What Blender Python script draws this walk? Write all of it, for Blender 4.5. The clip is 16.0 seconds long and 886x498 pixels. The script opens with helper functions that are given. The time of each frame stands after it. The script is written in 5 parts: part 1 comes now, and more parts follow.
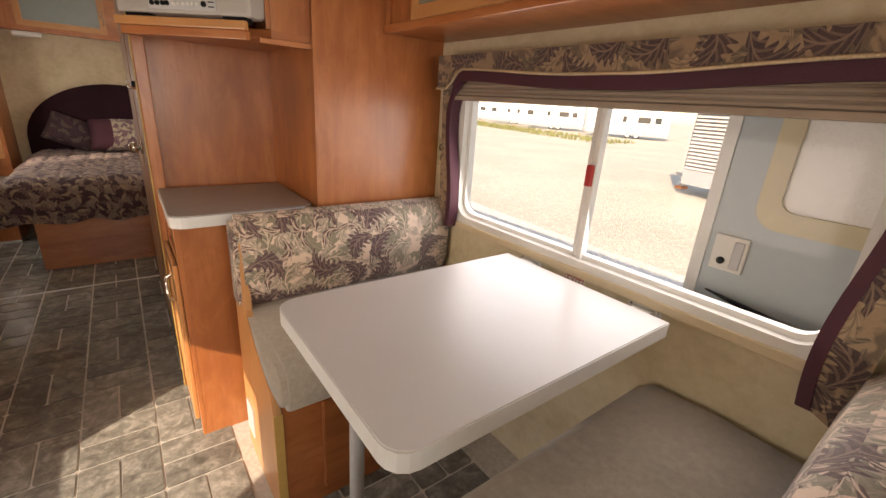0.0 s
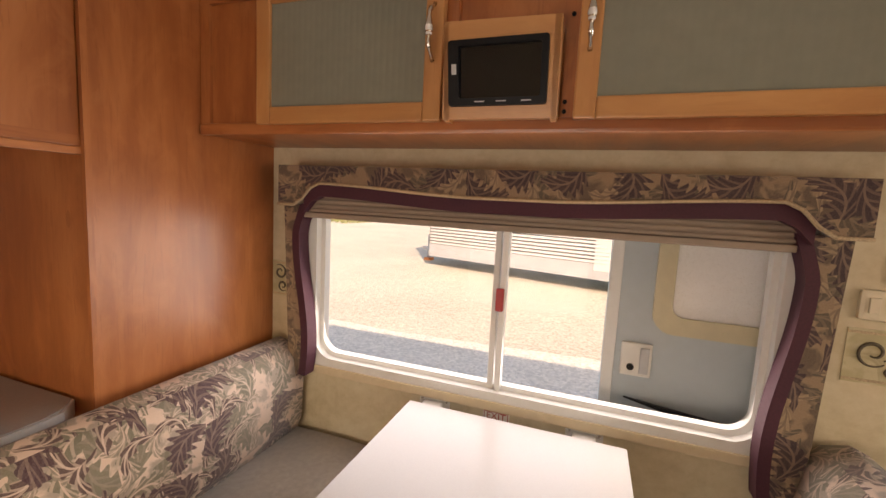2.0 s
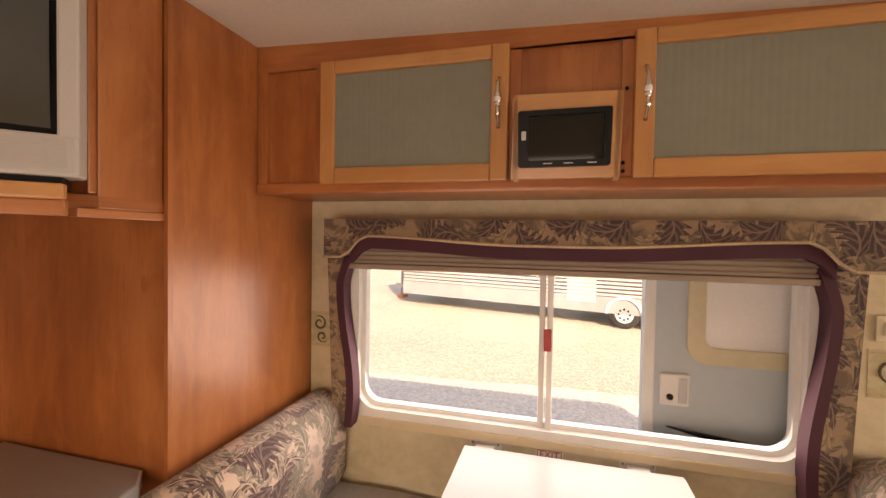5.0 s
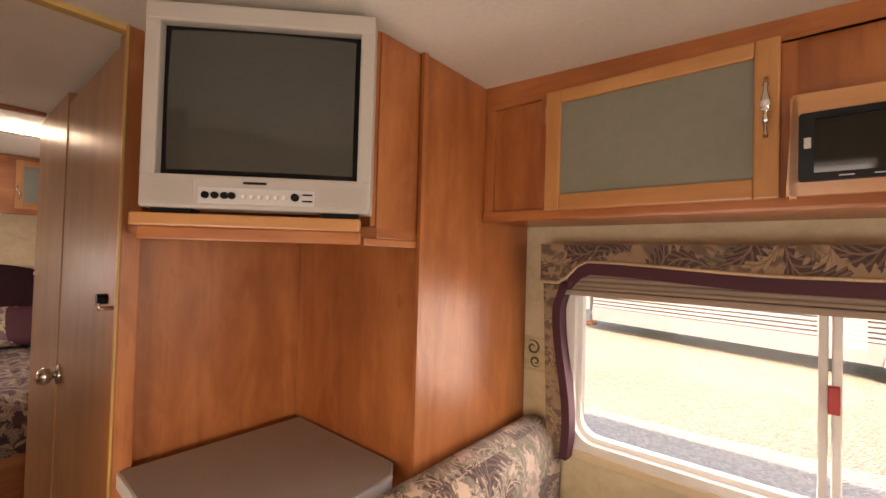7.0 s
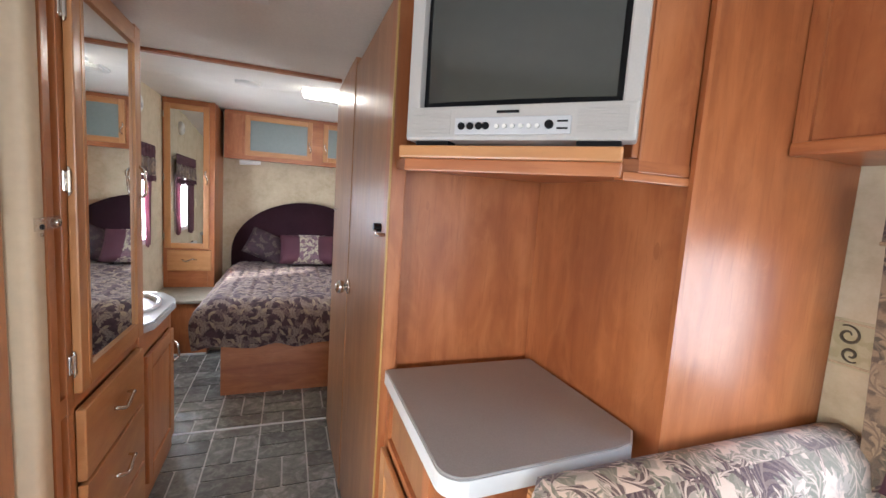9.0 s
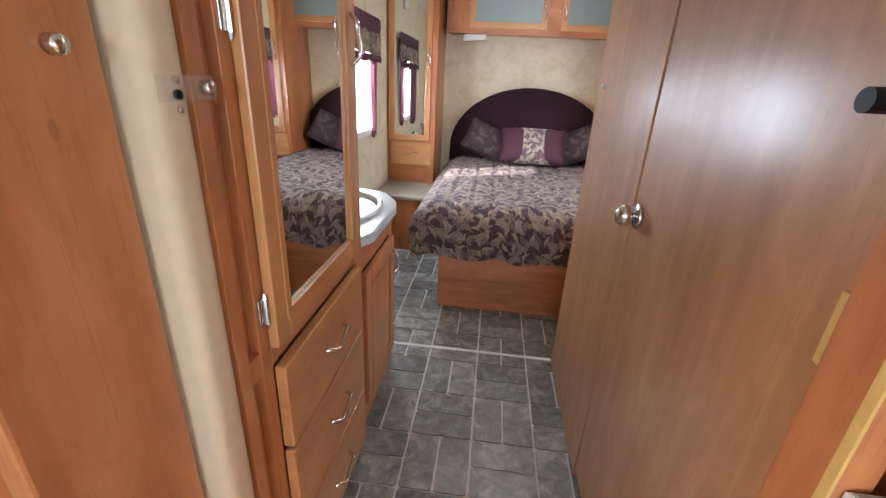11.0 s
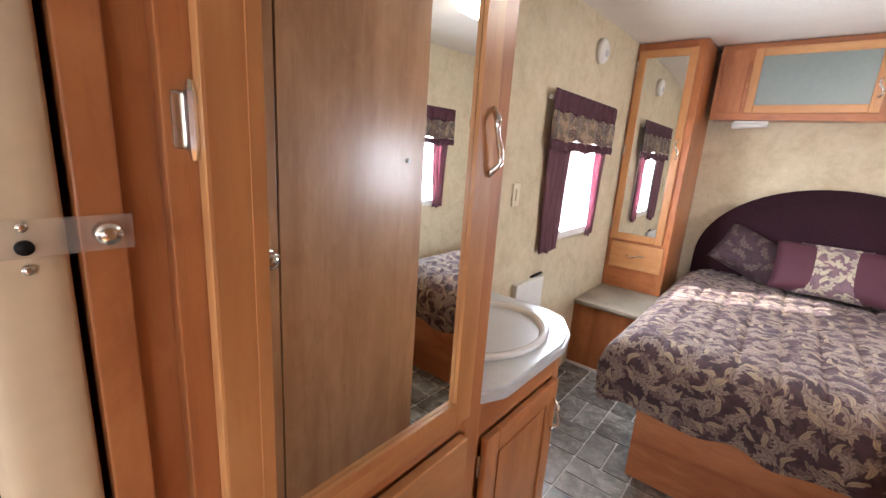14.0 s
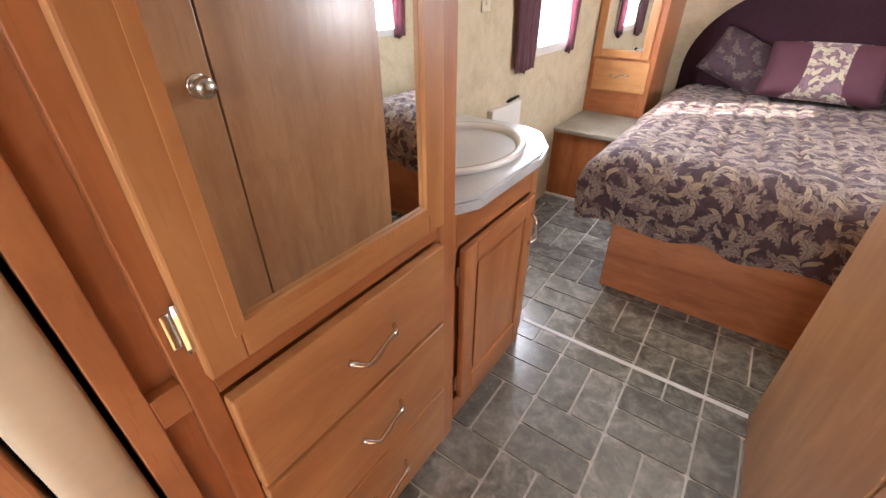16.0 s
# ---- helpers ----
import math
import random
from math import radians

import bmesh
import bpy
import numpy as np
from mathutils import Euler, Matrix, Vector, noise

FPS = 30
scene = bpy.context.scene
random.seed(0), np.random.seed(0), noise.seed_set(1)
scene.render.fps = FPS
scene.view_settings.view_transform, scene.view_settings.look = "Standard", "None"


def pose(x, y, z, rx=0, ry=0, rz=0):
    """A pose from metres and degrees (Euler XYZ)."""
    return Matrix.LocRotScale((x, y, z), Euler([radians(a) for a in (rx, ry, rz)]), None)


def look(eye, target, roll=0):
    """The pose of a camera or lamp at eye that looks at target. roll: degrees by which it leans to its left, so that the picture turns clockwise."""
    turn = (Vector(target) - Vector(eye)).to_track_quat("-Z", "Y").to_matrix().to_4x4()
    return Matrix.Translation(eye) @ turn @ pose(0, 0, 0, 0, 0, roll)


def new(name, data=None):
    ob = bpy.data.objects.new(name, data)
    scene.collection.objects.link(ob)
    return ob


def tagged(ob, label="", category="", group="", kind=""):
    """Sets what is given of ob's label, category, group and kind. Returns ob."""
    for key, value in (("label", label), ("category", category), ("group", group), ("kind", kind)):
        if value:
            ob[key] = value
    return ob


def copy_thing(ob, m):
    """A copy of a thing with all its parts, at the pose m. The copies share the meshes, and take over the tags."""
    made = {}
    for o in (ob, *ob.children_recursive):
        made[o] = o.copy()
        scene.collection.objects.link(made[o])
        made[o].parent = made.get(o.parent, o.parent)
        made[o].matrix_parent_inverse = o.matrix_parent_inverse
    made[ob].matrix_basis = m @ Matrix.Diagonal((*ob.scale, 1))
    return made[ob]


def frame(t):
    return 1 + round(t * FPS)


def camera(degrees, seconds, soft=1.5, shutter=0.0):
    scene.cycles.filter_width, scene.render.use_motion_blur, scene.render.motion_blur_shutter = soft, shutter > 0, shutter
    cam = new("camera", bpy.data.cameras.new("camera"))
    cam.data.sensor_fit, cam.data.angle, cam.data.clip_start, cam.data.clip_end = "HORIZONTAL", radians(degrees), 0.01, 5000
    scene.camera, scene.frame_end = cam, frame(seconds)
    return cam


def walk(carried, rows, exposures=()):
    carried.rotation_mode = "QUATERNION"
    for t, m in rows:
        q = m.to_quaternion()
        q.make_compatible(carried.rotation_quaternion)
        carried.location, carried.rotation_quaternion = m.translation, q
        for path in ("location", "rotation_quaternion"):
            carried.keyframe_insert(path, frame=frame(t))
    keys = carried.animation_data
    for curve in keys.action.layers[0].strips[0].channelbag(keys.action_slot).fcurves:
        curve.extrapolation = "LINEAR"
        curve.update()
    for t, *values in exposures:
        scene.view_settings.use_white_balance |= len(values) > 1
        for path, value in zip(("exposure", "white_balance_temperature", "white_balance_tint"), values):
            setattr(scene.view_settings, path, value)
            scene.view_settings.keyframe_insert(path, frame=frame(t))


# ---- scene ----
cam = camera(93.5, 16.0)
PATH = [
    (0, (0.328, 0.496, 1.267), (1.488, 1.988, 0.614), 4.0),
    (0.5, (0.401, 0.585, 1.308), (1.784, 1.944, 0.816), 5.0),
    (1, (0.407, 0.682, 1.327), (1.986, 1.856, 0.965), 4.9),
    (1.5, (0.323, 0.826, 1.345), (2.066, 1.768, 1.07), 4.2),
    (2, (0.317, 0.98, 1.349), (2.191, 1.644, 1.128), 3.0),
    (2.5, (0.325, 1.088, 1.367), (2.272, 1.507, 1.19), 2.0),
    (3, (0.284, 1.13, 1.363), (2.266, 1.364, 1.229), 1.5),
    (3.2, (0.253, 1.144, 1.358), (2.24, 1.339, 1.24), 1.4),
    (5.3, (0.192, 1.189, 1.38), (2.091, 1.815, 1.352), 0.8),
    (5.5, (0.187, 1.204, 1.379), (2.06, 1.907, 1.365), 0.7),
    (6, (0.182, 1.218, 1.38), (1.96, 2.133, 1.394), 0.7),
    (6.5, (0.168, 1.243, 1.387), (1.84, 2.341, 1.418), 1.1),
    (7, (0.153, 1.26, 1.385), (1.685, 2.545, 1.425), 1.6),
    (7.5, (0.141, 1.287, 1.388), (1.508, 2.747, 1.412), 2.2),
    (8, (0.145, 1.315, 1.38), (1.322, 2.932, 1.366), 2.7),
    (8.5, (0.152, 1.34, 1.365), (1.102, 3.097, 1.264), 3.3),
    (9, (0.158, 1.35, 1.345), (0.859, 3.21, 1.124), 3.9),
    (9.5, (0.133, 1.406, 1.312), (0.563, 3.323, 0.938), 3.8),
    (9.7, (0.103, 1.438, 1.318), (0.437, 3.361, 0.881), 3.6),
    (11.8, (-0.051, 2.418, 1.213), (-0.529, 4.146, 0.327), 2.6),
    (12, (-0.075, 2.469, 1.208), (-0.633, 4.162, 0.299), 2.4),
    (12.5, (-0.046, 2.505, 1.244), (-0.887, 4.145, 0.466), 2.4),
    (13, (0.028, 2.508, 1.298), (-1.016, 4.097, 0.677), 3.6),
    (13.5, (0.068, 2.507, 1.325), (-1.106, 4.055, 0.85), 4.1),
    (14, (0.085, 2.495, 1.325), (-1.136, 4.009, 0.859), 3.9),
    (14.5, (0.101, 2.5, 1.301), (-1.11, 3.984, 0.724), 3.2),
    (15, (0.101, 2.504, 1.259), (-1.071, 3.945, 0.517), 2.5),
    (15.5, (0.099, 2.511, 1.227), (-1.002, 3.91, 0.315), 1.4),
    (16, (0.091, 2.544, 1.193), (-0.889, 3.916, 0.117), -0.0),
]
walk(cam, [(t, look(eye, target, roll)) for t, eye, target, roll in PATH],
     exposures=[(0, 1.35, 8000, 18), (2, 1.3, 8400, 22), (3.2, 1.3, 8400, 22), (5.5, 1.5, 9600, 30), (7, 1.6, 8800, 26), (8, 1.95, 6200, 10), (9, 2.3, 5700, 10), (9.7, 2.35, 5900, 10), (12, 2.75, 5400, 8), (14.5, 2.8, 6100, 14), (16, 3.0, 6100, 14)])

# ---------- world, sun, exposure ----------
SUN_DIR = Vector((0.85, 0.46, -0.52)).normalized()
world = bpy.data.worlds.new("sky")
scene.world = world
world.use_nodes = True
wn = world.node_tree
sky = wn.nodes.new("ShaderNodeTexSky")
sky.sky_type = "NISHITA"
sky.sun_disc = False
sky.sun_elevation = radians(28.3)
sky.sun_rotation = math.atan2(-SUN_DIR.x, -SUN_DIR.y)
wn.nodes["Background"].inputs["Strength"].default_value = 0.15
wn.links.new(sky.outputs[0], wn.nodes["Background"].inputs["Color"])

sun = new("sun", bpy.data.lights.new("sun", "SUN"))
sun.data.energy, sun.data.angle, sun.data.color = 3.1, radians(0.6), (1.0, 0.93, 0.82)
sun.matrix_world = look(-SUN_DIR * 20, (0, 0, 0))


def opening_light(name, eye, target, w, h, watts, colour=(0.93, 0.96, 1.0)):
    """Area lamp at an opening: skylight at seen windows, added fill at unseen ones."""
    lamp = new(name, bpy.data.lights.new(name, "AREA"))
    lamp.data.shape, lamp.data.size, lamp.data.size_y = "RECTANGLE", w, h
    lamp.data.energy, lamp.data.color = watts, colour
    lamp.matrix_world = look(eye, target)
    return lamp


# Added fill lamp at the west opening, which is itself unseen.
opening_light("kitchen_window_light", (-0.82, 1.45, 0.86), (1, 1.45, 0.82), 0.95, 0.64, 2.6)
opening_light("dinette_window_light", (1.366, 1.18, 1.06), (0, 1.18, 0.70), 1.12, 0.40, 1.8)
# Added fill lamp behind the start of the walk; no source is known there.
opening_light("rear_window_light", (0.2, -2.12, 1.25), (0.2, 0, 0.9), 1.6, 0.65, 11.5)
opening_light("bedroom_window_light", (-0.90, 4.825, 1.17), (0, 4.825, 1.0), 0.44, 0.48, 6.5)
opening_light("bedroom_window_light", (1.435, 4.825, 1.17), (0.5, 4.825, 1.1), 0.44, 0.48, 4.5)


# ---------- node helpers and materials ----------
class Net:
    """Small builder for a node material."""

    def __init__(self, name):
        self.mat = bpy.data.materials.new(name)
        self.mat.use_nodes = True
        self.t = self.mat.node_tree
        self.bsdf = self.t.nodes["Principled BSDF"]

    def node(self, kind, **values):
        n = self.t.nodes.new(kind)
        for key, value in values.items():
            n.inputs[key.replace("_", " ")].default_value = value
        return n

    def link(self, a, b):
        self.t.links.new(a, b)

    def feed(self, value, socket):
        if isinstance(value, bpy.types.NodeSocket):
            self.link(value, socket)
        else:
            socket.default_value = value

    def math(self, op, a, b=0.0, c=0.0):
        n = self.t.nodes.new("ShaderNodeMath")
        n.operation = op
        for i, v in enumerate((a, b, c)):
            self.feed(v, n.inputs[i])
        return n.outputs[0]

    def uv(self, sx=1.0, sy=1.0, off=(0, 0, 0), spread=0.0):
        u = self.t.nodes.new("ShaderNodeUVMap")
        m = self.t.nodes.new("ShaderNodeMapping")
        m.inputs["Scale"].default_value = (sx, sy, 1)
        m.inputs["Location"].default_value = off
        self.link(u.outputs[0], m.inputs[0])
        if not spread:
            return m.outputs[0]
        info = self.t.nodes.new("ShaderNodeObjectInfo")
        add = self.t.nodes.new("ShaderNodeVectorMath")
        scaled = self.math("MULTIPLY", info.outputs["Random"], spread)
        self.link(m.outputs[0], add.inputs[0])
        self.link(scaled, add.inputs[1])
        return add.outputs[0]

    def noise(self, vec, scale, detail=4.0, rough=0.55, distort=0.0):
        n = self.t.nodes.new("ShaderNodeTexNoise")
        n.inputs["Scale"].default_value, n.inputs["Detail"].default_value = scale, detail
        n.inputs["Roughness"].default_value, n.inputs["Distortion"].default_value = rough, distort
        if vec is not None:
            self.link(vec, n.inputs["Vector"])
        return n

    def ramp(self, fac, stops, interp="LINEAR"):
        r = self.t.nodes.new("ShaderNodeValToRGB")
        r.color_ramp.interpolation = interp
        els = r.color_ramp.elements
        while len(els) < len(stops):
            els.new(0.5)
        for e, (p, c) in zip(els, stops):
            e.position, e.color = p, (*c, 1)
        self.feed(fac, r.inputs[0])
        return r.outputs[0]

    def mix(self, fac, a, b, mode="MIX"):
        n = self.t.nodes.new("ShaderNodeMix")
        n.data_type, n.blend_type = "RGBA", mode
        self.feed(fac, n.inputs[0])
        for v, s in ((a, n.inputs[6]), (b, n.inputs[7])):
            self.feed(v if isinstance(v, bpy.types.NodeSocket) else (*v, 1), s)
        return n.outputs[2]

    def bump(self, height, strength=0.2, distance=0.01):
        b = self.t.nodes.new("ShaderNodeBump")
        b.inputs["Strength"].default_value, b.inputs["Distance"].default_value = strength, distance
        self.feed(height, b.inputs["Height"])
        self.link(b.outputs[0], self.bsdf.inputs["Normal"])

    def done(self, colour=None, rough=0.5, metal=0.0, **more):
        if colour is not None:
            self.feed(colour if isinstance(colour, bpy.types.NodeSocket) else (*colour, 1), self.bsdf.inputs["Base Color"])
        self.feed(rough, self.bsdf.inputs["Roughness"])
        self.bsdf.inputs["Metallic"].default_value = metal
        for key, value in more.items():
            self.feed(value, self.bsdf.inputs[key.replace("_", " ")])
        return self.mat


def wood(name, dark, mid, light, along="v", rough=0.36, coat=0.25):
    n = Net(name)
    sx, sy = (11, 0.9) if along == "v" else (0.9, 11)
    vec = n.uv(sx, sy, spread=7.0)
    broad = n.uv(*((4, 0.8) if along == "v" else (0.8, 4)), spread=5.0)
    g = n.noise(vec, 1.6, 6, 0.6, 0.6)
    b = n.noise(broad, 1.5, 3, 0.5, 0.8)
    fac = n.math("ADD", n.math("MULTIPLY", g.outputs[0], 0.42), n.math("MULTIPLY", b.outputs[0], 0.58))
    col = n.ramp(fac, [(0.34, dark), (0.50, mid), (0.66, light)])
    fleck = n.noise(n.uv(*((160, 9) if along == "v" else (9, 160)), spread=3.0), 1.0, 2)
    col = n.mix(n.math("MULTIPLY", n.math("GREATER_THAN", fleck.outputs[0], 0.62), 0.30), col, dark)
    knots = n.t.nodes.new("ShaderNodeTexVoronoi")
    knots.inputs["Scale"].default_value = 1.0
    n.link(n.uv(*((7, 2.6) if along == "v" else (2.6, 7)), spread=9.0), knots.inputs["Vector"])
    knot = n.math("LESS_THAN", knots.outputs["Distance"], 0.05)
    col = n.mix(n.math("MULTIPLY", knot, 0.5), col, dark)
    blotch = n.noise(n.uv(*((9, 4) if along == "v" else (4, 9)), spread=6.0), 1.3, 5, 0.65, 1.2)
    col = n.mix(n.ramp(blotch.outputs[0], [(0.45, (0, 0, 0)), (0.75, (0.5, 0.5, 0.5))]), col, dark)
    col = n.mix(n.ramp(blotch.outputs[0], [(0.28, (0.4, 0.4, 0.4)), (0.46, (0, 0, 0))]), col, light)
    n.bump(g.outputs[0], 0.06, 0.002)
    r = n.math("ADD", n.math("MULTIPLY", b.outputs[0], 0.12), rough - 0.06)
    return n.done(col, r, Coat_Weight=coat, Coat_Roughness=0.22)


CHERRY = ((0.26, 0.076, 0.024), (0.40, 0.136, 0.044), (0.50, 0.195, 0.072))
MAPLE = ((0.41, 0.172, 0.060), (0.51, 0.240, 0.088), (0.59, 0.305, 0.122))
wood_v = wood("cherry_panel", *CHERRY)
wood_h = wood("cherry_rail", *CHERRY, along="h")
maple_v = wood("maple_stile", *MAPLE)
maple_h = wood("maple_rail", *MAPLE, along="h")
HONEY = ((0.31, 0.108, 0.036), (0.45, 0.178, 0.062), (0.54, 0.238, 0.092))
honey_v = wood("honey_cherry_stile", *HONEY)
honey_h = wood("honey_cherry_rail", *HONEY, along="h")
walnut_v = wood("bath_panel", (0.27, 0.118, 0.046), (0.37, 0.178, 0.074), (0.46, 0.240, 0.112), rough=0.40)


def plain(name, colour, rough=0.5, metal=0.0, grain=0.04, scale=40, relief=0.05, **more):
    n = Net(name)
    g = n.noise(n.uv(1, 1, spread=4.0), scale, 4)
    big = n.noise(n.uv(1, 1, spread=2.0), 3.0, 3)
    f = n.math("ADD", n.math("MULTIPLY", g.outputs[0], 0.5), n.math("MULTIPLY", big.outputs[0], 0.5))
    lo, hi = [max(c * (1 - grain * 2), 0) for c in colour], [min(c * (1 + grain * 2), 1) for c in colour]
    col = n.ramp(f, [(0.35, lo), (0.65, hi)])
    if relief:
        n.bump(g.outputs[0], relief, 0.003)
    return n.done(col, rough, metal, **more)


def wallpaper():
    n = Net("cream_wallpaper")
    a = n.noise(n.uv(), 6.0, 6, 0.65, 0.5)
    b = n.noise(n.uv(1, 1, (3, 7, 0)), 26.0, 5, 0.7)
    f = n.math("ADD", n.math("MULTIPLY", a.outputs[0], 0.6), n.math("MULTIPLY", b.outputs[0], 0.4))
    col = n.ramp(f, [(0.32, (0.46, 0.37, 0.23)), (0.50, (0.58, 0.49, 0.33)), (0.68, (0.66, 0.58, 0.42))])
    n.bump(b.outputs[0], 0.08, 0.003)
    return n.done(col, 0.6)


def print_fabric(name, ground, leaves, weave=0.10, quilt=None, sheen=0.2, mottle=22.0):
    """Printed cloth: curled, toothed leaves scattered over a mottled ground. leaves: colour, vein colour, cell size, half length, half width, bend, teeth."""
    n = Net(name)
    base = n.uv()
    mott = n.noise(base, mottle, 3, 0.5, 0.4)
    col = n.ramp(mott.outputs[0], [(0.42, ground[0]), (0.54, ground[1])], "EASE")
    for k, (colour, vein_col, cell, length, width, bend, teeth) in enumerate(leaves):
        v = n.t.nodes.new("ShaderNodeTexVoronoi")
        v.voronoi_dimensions = "2D"
        v.inputs["Scale"].default_value = 1.0
        v.inputs["Randomness"].default_value = 0.7
        m = n.t.nodes.new("ShaderNodeMapping")
        m.inputs["Scale"].default_value = (1 / cell,) * 3
        m.inputs["Location"].default_value = (k * 3.7 + 0.3, k * 1.9 + 0.1, 0)
        n.link(base, m.inputs[0])
        n.link(m.outputs[0], v.inputs["Vector"])
        d = n.t.nodes.new("ShaderNodeVectorMath")
        d.operation = "SUBTRACT"
        n.link(m.outputs[0], d.inputs[0])
        n.link(v.outputs["Position"], d.inputs[1])
        xyz = n.t.nodes.new("ShaderNodeSeparateXYZ")
        n.link(d.outputs[0], xyz.inputs[0])
        rnd = n.t.nodes.new("ShaderNodeSeparateColor")
        n.link(v.outputs["Color"], rnd.inputs[0])
        turn = n.math("MULTIPLY", rnd.outputs[0], 6.283)
        ca, sa = n.math("COSINE", turn), n.math("SINE", turn)
        lx, ly = xyz.outputs[0], xyz.outputs[1]
        u = n.math("MULTIPLY", n.math("ADD", n.math("MULTIPLY", lx, ca), n.math("MULTIPLY", ly, sa)), cell / length)
        w = n.math("MULTIPLY", n.math("SUBTRACT", n.math("MULTIPLY", ly, ca), n.math("MULTIPLY", lx, sa)), cell / length)
        side = n.math("SIGN", n.math("SUBTRACT", rnd.outputs[1], 0.5))
        u2 = n.math("MULTIPLY", u, u)
        wc = n.math("ADD", n.math("SUBTRACT", w, n.math("MULTIPLY", n.math("MULTIPLY", u2, side), bend)), n.math("MULTIPLY", side, bend * 0.35))
        tooth = n.math("MULTIPLY_ADD", n.math("SINE", n.math("MULTIPLY_ADD", u, teeth, n.math("MULTIPLY", wc, 6.0))), 0.30, 0.85)
        half = n.math("MULTIPLY", n.math("MULTIPLY", n.math("SUBTRACT", 1.0, u2), width / length), tooth)
        aw = n.math("ABSOLUTE", wc)
        inside = n.math("LESS_THAN", aw, half)
        ribs = n.math("GREATER_THAN", n.math("SINE", n.math("ADD", n.math("MULTIPLY", u, teeth * 0.9), n.math("MULTIPLY", aw, -26.0))), 0.45)
        spine = n.math("LESS_THAN", aw, 0.035)
        shade = n.math("MAXIMUM", n.math("MULTIPLY", ribs, 0.55), n.math("MULTIPLY", spine, 0.9))
        keep = n.math("GREATER_THAN", rnd.outputs[2], 0.12)
        col = n.mix(n.math("MULTIPLY", n.math("MULTIPLY", inside, keep), 0.93), col, n.mix(shade, colour, vein_col))
    fine = n.noise(base, 420.0, 2)
    col = n.mix(weave, col, n.ramp(fine.outputs[0], [(0.35, (0.05, 0.04, 0.04)), (0.65, (0.85, 0.8, 0.75))]))
    if quilt:
        soft_h = n.noise(base, 30.0, 3)
        n.bump(soft_h.outputs[0], 0.35, 0.012)
    else:
        n.bump(fine.outputs[0], 0.15, 0.002)
    return n.done(col, 0.85, Sheen_Weight=sheen)


SAND, TAUPE, PLUM, SAGE, ROSE = (0.66, 0.50, 0.40), (0.27, 0.22, 0.165), (0.060, 0.020, 0.030), (0.17, 0.155, 0.105), (0.36, 0.27, 0.21)
SOFA = print_fabric("floral_upholstery", ((0.36, 0.29, 0.23), SAND),
                    [(SAGE, TAUPE, 0.085, 0.06, 0.028, 0.6, 16), (SAGE, SAND, 0.10, 0.066, 0.026, 0.8, 20), (TAUPE, SAND, 0.07, 0.035, 0.014, 0.7, 12),
                     ((0.09, 0.045, 0.04), SAND, 0.085, 0.055, 0.015, 1.0, 14), (PLUM, (0.24, 0.16, 0.13), 0.115, 0.070, 0.038, 0.9, 24)], weave=0.05)
VALANCE = print_fabric("floral_valance", ((0.12, 0.08, 0.05), (0.28, 0.19, 0.115)),
                       [((0.085, 0.065, 0.04), (0.2, 0.14, 0.09), 0.085, 0.06, 0.026, 0.7, 18), ((0.33, 0.23, 0.14), (0.16, 0.11, 0.075), 0.09, 0.05, 0.016, 0.8, 16),
                        ((0.035, 0.013, 0.018), (0.20, 0.13, 0.09), 0.105, 0.066, 0.034, 0.9, 24)], weave=0.04)
SPREAD = print_fabric("bedspread_print", ((0.030, 0.010, 0.016), (0.052, 0.020, 0.028)),
                      [((0.15, 0.10, 0.085), (0.08, 0.04, 0.045), 0.075, 0.05, 0.018, 0.6, 18), ((0.22, 0.165, 0.125), (0.10, 0.055, 0.055), 0.085, 0.052, 0.017, 0.8, 16),
                       ((0.33, 0.255, 0.165), (0.20, 0.14, 0.10), 0.075, 0.036, 0.011, 0.4, 4), ((0.26, 0.20, 0.16), (0.12, 0.07, 0.065), 0.10, 0.05, 0.02, 0.7, 20)], weave=0.03, quilt=0.125, sheen=0.04)
PILLOW = print_fabric("pillow_print", ((0.08, 0.03, 0.05), (0.12, 0.05, 0.07)),
                      [((0.36, 0.31, 0.22), (0.2, 0.15, 0.12), 0.07, 0.05, 0.018, 0.5, 14), ((0.44, 0.38, 0.25), (0.22, 0.18, 0.13), 0.06, 0.036, 0.012, 0.3, 4)])
BORDER = print_fabric("scroll_border", ((0.44, 0.38, 0.22), (0.52, 0.46, 0.29)), [((0.40, 0.34, 0.2), (0.46, 0.4, 0.25), 0.09, 0.04, 0.012, 0.8, 4)], weave=0.03)

wall_paper = wallpaper()
ceiling_white = plain("ceiling_board", (0.74, 0.70, 0.63), 0.7, grain=0.03, scale=90, relief=0.12)
laminate = plain("table_laminate", (0.60, 0.575, 0.56), 0.30, grain=0.015, scale=250, relief=0.01)
shelf_grey = plain("shelf_laminate", (0.34, 0.32, 0.30), 0.38, grain=0.05, scale=300, relief=0.01)
edge_white = plain("edge_banding", (0.66, 0.66, 0.65), 0.4, grain=0.02)
seat_cloth = plain("seat_suede", (0.29, 0.245, 0.20), 0.92, grain=0.10, scale=60, relief=0.2, Sheen_Weight=0.25)
carpet = plain("carpet_top", (0.30, 0.26, 0.20), 0.95, grain=0.2, scale=300, relief=0.6)
plum = plain("plum_velvet", (0.026, 0.008, 0.014), 0.9, grain=0.1, scale=90, relief=0.2, Sheen_Weight=0.04, Specular_IOR_Level=0.2)
plum_trim = plain("plum_trim", (0.062, 0.014, 0.026), 0.75, grain=0.1, scale=200, relief=0.1)
cord = plain("rope_cord", (0.50, 0.38, 0.24), 0.8, grain=0.2, scale=300)
